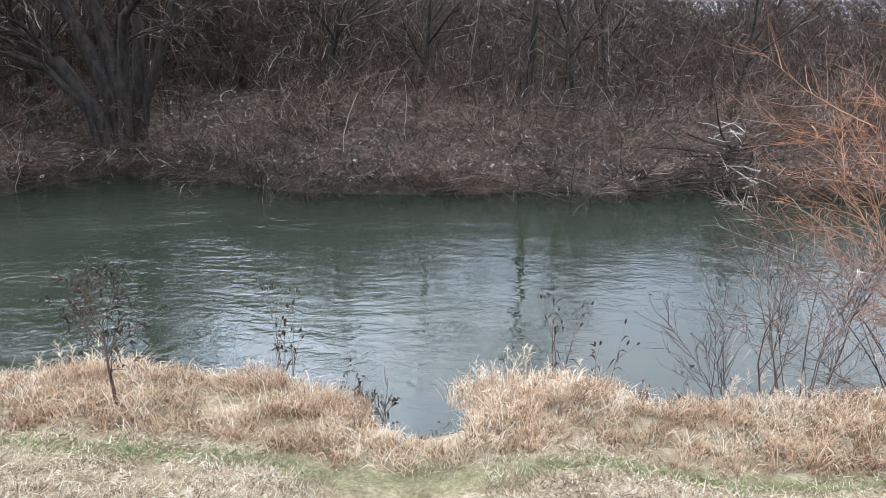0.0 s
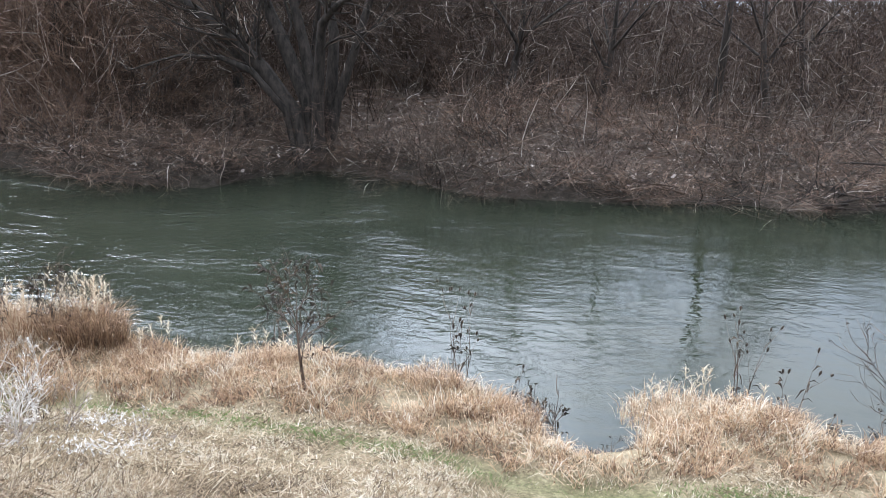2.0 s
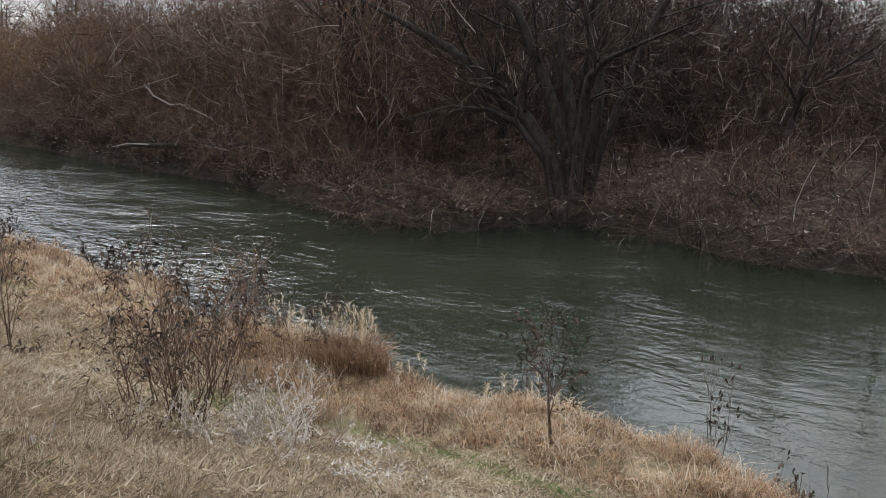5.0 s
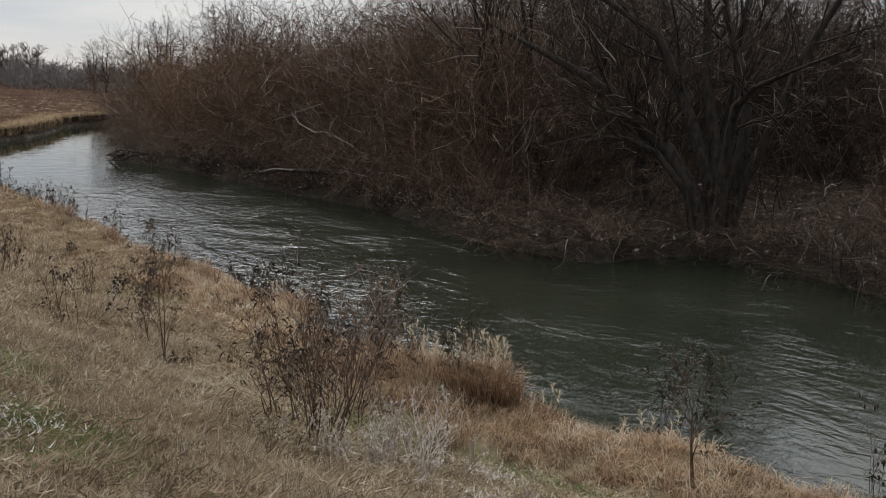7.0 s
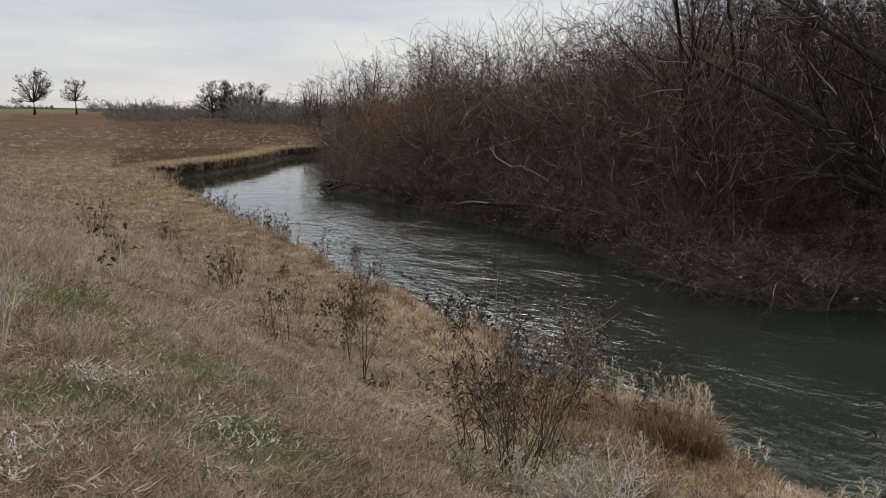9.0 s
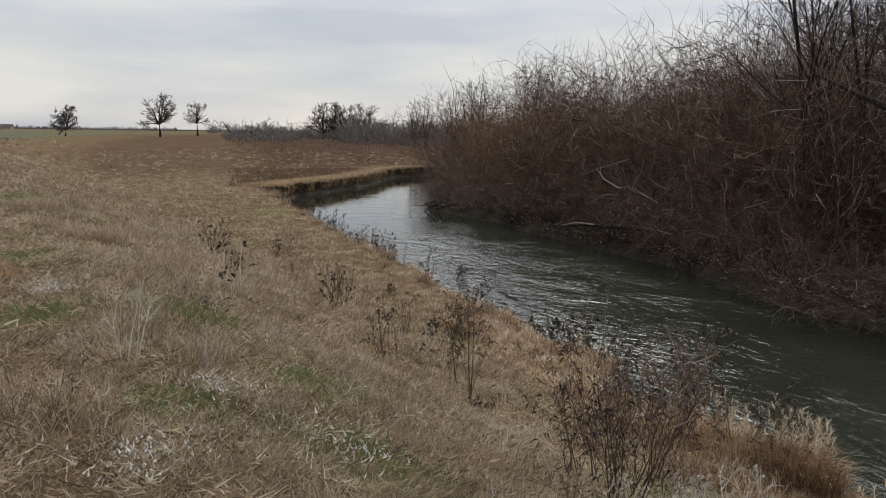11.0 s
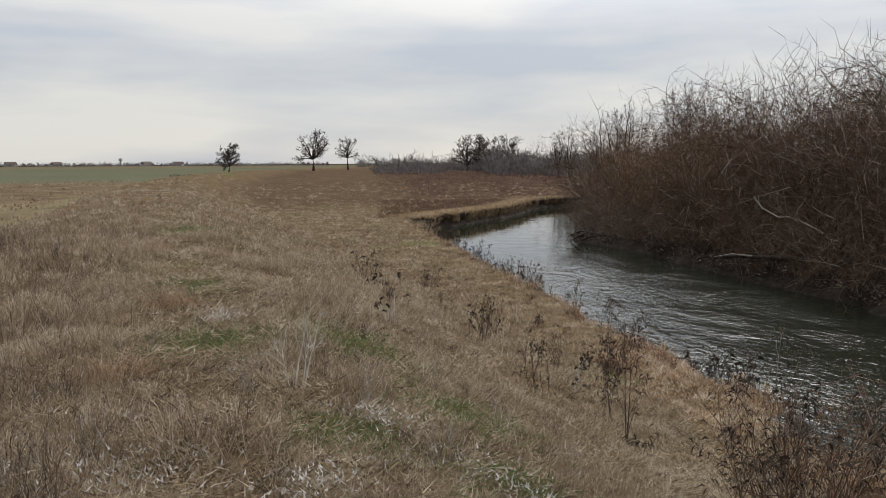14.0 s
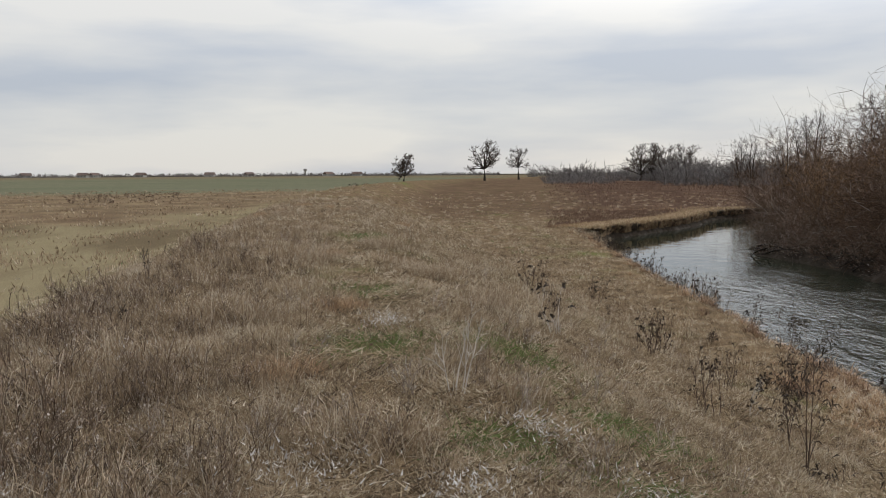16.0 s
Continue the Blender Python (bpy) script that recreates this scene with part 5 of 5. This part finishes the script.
reed_clump("dense rusty reed clump with pale feathery tops at the water's edge", 151, (-5.45, 6.8), 0.74, 0.46, 2400, 40, (0.05, 0.6))
reed_clump("loose tan reeds among willow shrubs by the water", 157, (-6.35, 6.75), 0.6, 0.6, 1400, 22, (0.2, 0.85))
reed_clump("short rusty reeds at the foot of a larger clump", 158, (-4.75, 6.75), 0.36, 0.5, 1200, 6, (0.05, 0.6))
reed_clump("loose tan reed clump with drooping tops", 152, (0.8, 7.3), 0.44, 0.75, 1500, 22, (0.3, 1.0))
reed_clump("low tan reeds with curled tips beside bare shrubs", 153, (3.6, 7.4), 0.4, 0.9, 1300, 18, (0.35, 1.0))
reed_clump("low tan reeds along the water", 154, (-2.1, 7.75), 0.4, 0.8, 1200, 14, (0.3, 1.0))
reed_clump("low rusty reeds behind a willow", 155, (-10.4, 8.0), 0.5, 0.7, 900, 10, (0.1, 0.8))
reed_clump("sparse tan reeds by the water", 156, (-3.5, 7.4), 0.45, 0.7, 900, 10, (0.3, 1.0))

# seed fluff of low grey weeds
rng = np.random.default_rng(161)
x, y = [], []
for cx, cy, q in ((-4.7, -0.45, 0.35), (-4.2, 0.35, 0.22), (-5.4, 1.0, 0.3), (-4.4, -1.9, 0.3), (-7.6, -2.2, 0.4), (-4.5, 1.5, 0.3), (-8.9, 0.2, 0.2), (-3.2, 4.0, 0.3), (-3.9, 4.9, 0.25)):
    x.append(rng.normal(cx, q * 0.6, 260)), y.append(rng.normal(cy, q * 0.6, 260))
x, y = np.concatenate(x), np.concatenate(y)
FLUFF = blade_material("seed_fluff", ((0.0, (0.34, 0.31, 0.28)), (1.0, (0.68, 0.66, 0.63))))
sward("seed_fluff", "silvery seed fluff of low dead weeds in the grass", FLUFF, blades(rng, x, y, rng.uniform(0.015, 0.05, len(x)), rng.uniform(0.007, 0.018, len(x)), rng.uniform(0, 1, len(x)), 2.5, z=ground_z(x, y) + rng.uniform(0.02, 0.12, len(x))), "weeds")


# ---- driftwood on the wooded bank ----
def line_of(points, r0, r1):
    p = np.array(points, float)[None]
    return p, np.linspace(r0, r1, p.shape[1])[None]


SNAG = twig_material("weathered_wood", ((0.0, (0.22, 0.2, 0.175)), (1.0, (0.36, 0.33, 0.295))), scale=12)
snag = thing("dead_branch", "bleached forked dead branch hanging over the river", "dead wood", (-21.6, 18.9, -1.9))
snag.matrix_basis = pose(-21.6, 18.9, -1.9) @ Matrix.Scale(0.8, 4)
part("limb", mesh_of("limb", *tubes([line_of(((1.2, 0.6, -0.35), (0.7, 0.3, -0.05), (0.0, 0, 0.25), (-0.5, -0.1, 0.2), (-1.4, -0.2, 0.55), (-1.9, -0.2, 1.0))[::1], 0.045, 0.018)], 7), mat=SNAG, smooth=True), snag)
part("prong", mesh_of("prong", *tubes([line_of(((-1.35, -0.2, 0.5), (-1.55, -0.25, 0.8), (-1.5, -0.3, 1.1)), 0.035, 0.015)], 6), mat=SNAG, smooth=True), snag)
part("prong", mesh_of("prong", *tubes([line_of(((0.2, 0.05, 0.15), (0.5, -0.1, 0.5), (0.9, -0.2, 0.85)), 0.035, 0.015)], 6), mat=SNAG, smooth=True), snag)
log = thing("fallen_log", "fallen grey log with an upturned pale tip at the water", "dead wood", (-23.0, 19.2, -3.4))
part("trunk", mesh_of("trunk", *tubes([line_of(((3.0, 1.2, 0.3), (1.4, 0.4, 0.25), (0.0, 0, 0.2), (-1.0, -0.2, 0.15), (-1.8, -0.3, 0.05)), 0.12, 0.04)], 8), mat=BARK, smooth=True), log)
part("branch", mesh_of("branch", *tubes([line_of(((0.6, 0.1, 0.25), (1.1, -0.2, 0.5), (1.5, -0.4, 0.85)), 0.035, 0.012)], 6), mat=SNAG, smooth=True), log)
part("branch", mesh_of("branch", *tubes([line_of(((-0.4, -0.1, 0.2), (-1.2, -0.4, 0.22), (-1.9, -0.6, 0.05)), 0.035, 0.012)], 6), mat=SNAG, smooth=True), log)


def fallen(label, at, seed, length, n, mat):
    rng = np.random.default_rng(seed)
    ob = thing("driftwood", label, "dead wood", group="driftwood on the wooded bank")
    ob.matrix_basis = pose(*at)
    for _ in range(n):
        a = rng.uniform(0, 6.28)
        l = shoots(rng, rng.normal(0, 0.35, (1, 3)) * [1, 0.6, 0.5], np.array([[np.cos(a), np.sin(a) * 0.6, rng.uniform(-0.35, 0.5)]]), np.array([length * rng.uniform(0.4, 1.1)]), 6, np.array([rng.uniform(0.015, 0.05) * min(1.0, length / 1.6)]), 0.008, 0.16, 0.0)
        part("branch", mesh_of("branch", *tubes([l], 6), mat=mat, smooth=True), ob)
    return ob


fallen("tangled heap of dark fallen branches by the water", (7.0, 19.9, -3.3), 171, 2.4, 26, BARK)
fallen("bleached sticks caught in a heap of branches", (6.8, 19.5, -2.7), 172, 0.6, 14, DEADWOOD)
fallen("pale drift sticks lying on the mud", (7.4, 19.2, -3.9), 173, 1.2, 6, DEADWOOD)
fallen("forked pale stick beside the old willow", (-7.4, 20.0, -3.75), 174, 0.7, 3, DEADWOOD)
fallen("dark roots and sticks at the water's edge", (4.6, 19.0, -4.0), 175, 2.0, 9, BARK)
fallen("pale bent branch dipping into the river", (-3.3, 18.4, -3.7), 176, 1.3, 7, TWIG_GREY)
fallen("grey drift branches at the water's edge", (0.6, 18.7, -3.9), 177, 1.6, 9, TWIG_GREY)
fallen("grey drift branches on the mud", (-12.0, 17.4, -4.0), 178, 1.3, 8, TWIG_GREY)
fallen("dark drift branches under the willows", (-32.0, 21.0, -3.8), 179, 2.4, 12, BARK)
fallen("dark drift branches by the bend", (-38.5, 20.8, -3.9), 180, 2.2, 12, BARK)

# ---- the cut bank at the bend ----
SOIL = bark_material("bank_soil", (0.028, 0.022, 0.017), (0.085, 0.066, 0.05))
cx = np.r_[np.linspace(-48.5, -55, 80), np.linspace(-55, -74, 130)[1:]]
cy = near_edge(cx)
tx, ty = np.gradient(cx), np.gradient(cy)
tl = np.hypot(tx, ty)
ox, oy = -ty / tl, tx / tl
side = np.sign(ox * 0.3 + oy)[:, None]
ox, oy = ox * side[:, 0], oy * side[:, 0]
run_along = np.cumsum(tl)
lumps = 0.45 * waves(run_along, run_along * 0.0, 3.1, 201) + 0.22 * waves(run_along, run_along * 0.0, 0.9, 202)
prof = ((-2.1, -3.44), (-0.9, -3.36), (-0.05, -3.33), (0.12, -3.42), (0.02, -3.62), (-0.12, -3.85), (0.05, -4.1), (0.3, -4.35))
rows_ = []
for k, (off, z) in enumerate(prof):
    jag = lumps * (0.25 + 0.9 * (k > 0)) + 0.08 * waves(run_along, run_along * 0 + k * 2.0, 0.7, 203)
    rows_.append(np.c_[cx + ox * (off + jag), cy + oy * (off + jag), np.full(len(cx), z) + 0.09 * waves(run_along, run_along * 0 + k, 2.4, 204)])
cv = np.stack(rows_, 1)
ci = np.arange(cv.shape[0] * cv.shape[1]).reshape(cv.shape[:2])
cq = np.stack([ci[:-1, :-1], ci[1:, :-1], ci[1:, 1:], ci[:-1, 1:]], -1).reshape(-1, 4)
tagged(new("cut_bank", mesh_of("cut_bank", cv, cq, mat=SOIL)), "undercut dark earth bank below pale straw", "river bank", kind="structure")
rng = np.random.default_rng(205)
pick = rng.integers(len(cx), size=5200)
off = -np.abs(rng.normal(0, 0.7, len(pick))) + 0.05 + lumps[pick]
bx, by = cx[pick] + ox[pick] * off + rng.normal(0, 0.1, len(pick)), cy[pick] + oy[pick] * off
sward("rim_grass", "pale straw overhanging the cut river bank", HEATH, blades(rng, bx, by, rng.uniform(0.15, 0.4, len(bx)), np.full(len(bx), 0.06), rng.uniform(0.55, 1.0, len(bx)), 1.2, 1.0, z=np.full(len(bx), -3.36), joints=2))

pick = rng.integers(len(cx), size=9000)
pick = pick[waves(run_along[pick], run_along[pick] * 0.0, 2.6, 206) + rng.normal(0, 0.3, len(pick)) > -0.1]
off = rng.uniform(-0.1, 0.22, len(pick)) + lumps[pick]
bx, by = cx[pick] + ox[pick] * off, cy[pick] + oy[pick] * off
sward("rim_grass", "straw and dead weeds hanging over the cut river bank", HEATH, blades(rng, bx, by, rng.uniform(0.12, 0.34, len(bx)), np.full(len(bx), 0.05), rng.uniform(0.3, 0.9, len(bx)), 1.0, 1.6, z=-3.4 - 0.5 * rng.uniform(0, 1, len(bx)) ** 1.6, joints=2))

# ---- the distance ----
LEVEE_TREES = "lone trees on the levee"


def far_tree(label, seed, yaw, dist, height, width, mat, base=-1.6, group=LEVEE_TREES, twigs=(130, 760, 2600), tip=0.03, bole=0.2):
    """A broad bare tree: limbs fan out from a short bole to a rounded crown."""
    rng = np.random.default_rng(seed)
    ob = thing("bare_tree", label, "tree", group=group)
    n = 11
    bole_line = shoots(rng, np.array([[0, 0, -0.3]]), np.array([[rng.normal(0, 0.05), rng.normal(0, 0.05), 1.0]]), np.array([height * bole + 0.6]), 4, np.array([height * 0.034]), height * 0.02, 0.04, 0.0)
    each_stem("trunk", bole_line, 7, BARK, ob)
    a = np.arange(n) * 2.4 + rng.normal(0, 0.2, n)
    e = np.radians(np.linspace(8, 84, n) + rng.normal(0, 5, n))
    rise, half = height * (1 - bole), width / 2
    reach = 0.72 / np.sqrt((np.cos(e) / half) ** 2 + (np.sin(e) / rise) ** 2)
    top = np.repeat(bole_line[0][:, -1], n, 0)
    limbs = shoots(rng, top, np.c_[np.cos(a) * np.cos(e), np.sin(a) * np.cos(e), np.sin(e)], reach, 6, np.full(n, height * 0.016), 0.03, 0.12, 0.03)
    each_stem("limb", limbs, 5, BARK, ob)
    b1 = branch(rng, limbs, twigs[0], 0.2, 1, 46, 0.42, 5, 0.03, 0.14, 0.02)
    b2 = branch(rng, b1, twigs[1], 0.15, 1, 46, 0.5, 3, tip, 0.16, 0.0)
    b3 = branch(rng, b2, twigs[2], 0.1, 1, 46, 0.6, 2, tip * 0.8, 0.18, 0.0)
    part("crown", mesh_of("crown", *tubes([b1, b2, b3]), mat=mat), ob)
    ob.matrix_basis = pose(-math.sin(radians(yaw)) * dist, math.cos(radians(yaw)) * dist, base, 0, 0, seed * 37)
    return ob


far_tree("small rounded bare tree on the levee", 181, 85.8, 200, 7.6, 9.2, TWIG_GREY, bole=0.1, twigs=(120, 800, 3200))
far_tree("broad bare oak-like tree on the levee", 182, 80.1, 220, 12.6, 12.8, TWIG_GREY)
far_tree("small open-crowned bare tree on the levee", 183, 77.7, 250, 11.2, 9.8, TWIG_GREY, twigs=(90, 500, 1500), bole=0.28)
HEDGE = "bare trees beyond the heath"
clump_tree = far_tree("dark bare tree in a clump beyond the heath", 184, 69.4, 215, 11.5, 12.5, TWIG_GREY, -2.2, HEDGE, twigs=(110, 560, 1700), tip=0.034, bole=0.12)
rng = np.random.default_rng(185)
for yaw in (68.5, 67.9, 66.4):
    dist = rng.uniform(205, 235)
    s = rng.uniform(0.85, 1.15)
    copy_thing(clump_tree, pose(-math.sin(radians(yaw)) * dist, math.cos(radians(yaw)) * dist, -2.2, 0, 0, rng.uniform(0, 360)) @ Matrix.Diagonal((1.25 * s, 1.25 * s, s, 1)))
POPLARS = "pale poplars behind the willows"
poplar = far_tree("tall pale grey bare poplar behind the willows", 186, 54.5, 96, 14.5, 6.8, TWIG_HAZE, -3, POPLARS, twigs=(120, 600, 1700), tip=0.016, bole=0.15)
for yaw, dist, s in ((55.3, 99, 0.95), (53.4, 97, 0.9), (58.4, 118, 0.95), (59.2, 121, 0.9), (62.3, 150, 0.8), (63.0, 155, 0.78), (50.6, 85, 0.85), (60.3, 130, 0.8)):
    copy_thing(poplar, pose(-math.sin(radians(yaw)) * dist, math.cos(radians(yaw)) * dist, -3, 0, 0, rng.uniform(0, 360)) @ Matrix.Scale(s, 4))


def far_brush(name, label, seed, yaw0, yaw1, d0, d1, height, n, mat, base):
    """A far belt of bare trees and scrub, too fine to count."""
    r = np.random.default_rng(seed)
    a = np.radians(r.uniform(yaw0, yaw1, n))
    d = r.uniform(d0, d1, n)
    x, y = -np.sin(a) * d, np.cos(a) * d
    top = height * (np.interp(x, (-40, -10, 4, 10), (0.6, 0.8, 0.8, 0.65)) if d1 < 100 else 1) * (0.75 + 0.35 * waves(np.degrees(a) * 10, d * 0.1, 9, seed)) * r.uniform(0.6, 1.1, n)
    fine = d0 * (0.0005 if d1 < 100 else 0.00022)
    l = shoots(r, np.c_[x, y, np.full(n, base)], np.c_[r.normal(0, 0.45, (n, 2)), np.ones(n)], top * 0.72, 4, np.full(n, d0 * 0.00045), fine, 0.15, 0.0)
    b = branch(r, l, n * 4, 0.03, 1, 60, 0.55, 3, fine * 1.2, 0.2, 0.05)
    b2 = branch(r, b, n * 7, 0.1, 1, 48, 0.6, 2, fine, 0.2, 0.0)
    return tagged(new(name, mesh_of(name, *tubes([l, b, b2]), mat=mat)), label, "trees", kind="stuff")


far_brush("far_wood", "far belt of grey bare wood behind the heath", 191, 48, 68, 160, 240, 9.5, 1900, TWIG_HAZE, -2.6)
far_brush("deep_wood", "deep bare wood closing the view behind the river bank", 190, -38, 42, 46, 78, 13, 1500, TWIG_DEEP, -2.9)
far_brush("far_hedge", "low bare hedge beyond the heath", 192, 66, 75.5, 205, 250, 5.5, 420, TWIG_HAZE, -2.2)
far_brush("far_hedge", "dark scrub below the levee trees", 193, 71, 76, 165, 205, 3.0, 150, TWIG_HAZE, -2.2)
far_brush("far_wood", "distant blue-grey line of trees", 194, 50, 77, 420, 520, 13, 700, TWIG_HAZE, -3)
far_brush("far_treeline", "far line of village trees on the horizon", 195, 79, 122, 1250, 1500, 10, 1300, TWIG_HAZE, -3.4)
far_brush("far_scrub", "low brown scrub patches in the meadow", 196, 101, 108, 110, 165, 0.9, 200, TWIG_RED, -3.5)
far_brush("far_scrub", "low dark scrub by the levee", 198, 87, 89.5, 150, 165, 2.0, 160, TWIG_GREY, -3.0)

# village on the horizon
HOUSE_WALL, n, l, b = material("plaster", 0.9)
l.new(ramp_of(n, ((0.3, (0.3, 0.29, 0.27)), (0.7, (0.42, 0.41, 0.39)))).outputs[0], b.inputs["Base Color"])
wall_ramp = [q for q in n if q.bl_idname == "ShaderNodeValToRGB"][0]
l.new(noise_of(n, l, 0.8).outputs[0], wall_ramp.inputs[0])
HOUSE_ROOF = bark_material("roof_tile", (0.08, 0.06, 0.052), (0.15, 0.105, 0.088))


def box_mesh(name, sx, sy, sz, mat):
    v = np.array([(x, y, z) for z in (0, sz) for y in (-sy / 2, sy / 2) for x in (-sx / 2, sx / 2)])
    q = ((0, 2, 3, 1), (4, 5, 7, 6), (0, 1, 5, 4), (2, 6, 7, 3), (0, 4, 6, 2), (1, 3, 7, 5))
    return mesh_of(name, v, q, mat=mat)


def roof_mesh(sx, sy, rise, mat):
    v = np.array(((-sx / 2, -sy / 2, 0), (sx / 2, -sy / 2, 0), (sx / 2, sy / 2, 0), (-sx / 2, sy / 2, 0), (-sx / 2, 0, rise), (sx / 2, 0, rise)))
    return mesh_of("roof", v, ((0, 1, 5, 4), (2, 3, 4, 5), (0, 3, 2, 1)), ((0, 4, 3), (1, 2, 5)), mat=mat)


GLASS, n, l, b = material("dark_window", 0.15, 0.5)
b.inputs["Base Color"].default_value = (0.03, 0.035, 0.04, 1)
house = thing("house", "small pale village house with a tiled gable roof", "house", group="village on the horizon")
part("wall", box_mesh("wall", 14, 9, 3.6, HOUSE_WALL), house)
part("roof", roof_mesh(15.2, 10.2, 3.6, HOUSE_ROOF), house).matrix_basis = pose(0, 0, 3.6)
for wx in (-4.5, 0, 4.5):
    part("window", box_mesh("window", 1.3, 0.12, 1.4, GLASS), house).matrix_basis = pose(wx, -4.53, 1.1)
rng = np.random.default_rng(199)
first = True
for yaw in (110.2, 106.9, 106.2, 103.4, 99.0, 96.4, 91.0, 89.0):
    dist = rng.uniform(1240, 1340)
    m = pose(-math.sin(radians(yaw)) * dist, math.cos(radians(yaw)) * dist, -3.6, 0, 0, yaw + rng.uniform(-40, 40))
    if first:
        house.matrix_basis, first = m, False
    else:
        copy_thing(house, m)
tower = thing("water_tower", "pale concrete water tower above the village trees", "tower", group="village on the horizon")
tv, tq = tubes([line_of(((0, 0, 0), (0, 0, 12), (0, 0, 14), (0, 0, 19), (0, 0, 20)), 2.0, 2.0)], 12)
tower_r = np.repeat((2.0, 1.8, 4.2, 4.4, 2.5), 12) / 2.0
tv[:, :2] *= tower_r[:, None]
part("shaft", mesh_of("shaft", tv, tq, mat=HOUSE_WALL, smooth=True), tower)
tower.matrix_basis = pose(-math.sin(radians(92.6)) * 1400, math.cos(radians(92.6)) * 1400, -3.6) @ Matrix.Scale(0.65, 4)
copy_thing(tower, pose(-math.sin(radians(104.3)) * 1450, math.cos(radians(104.3)) * 1450, -3.6) @ Matrix.Scale(0.5, 4))
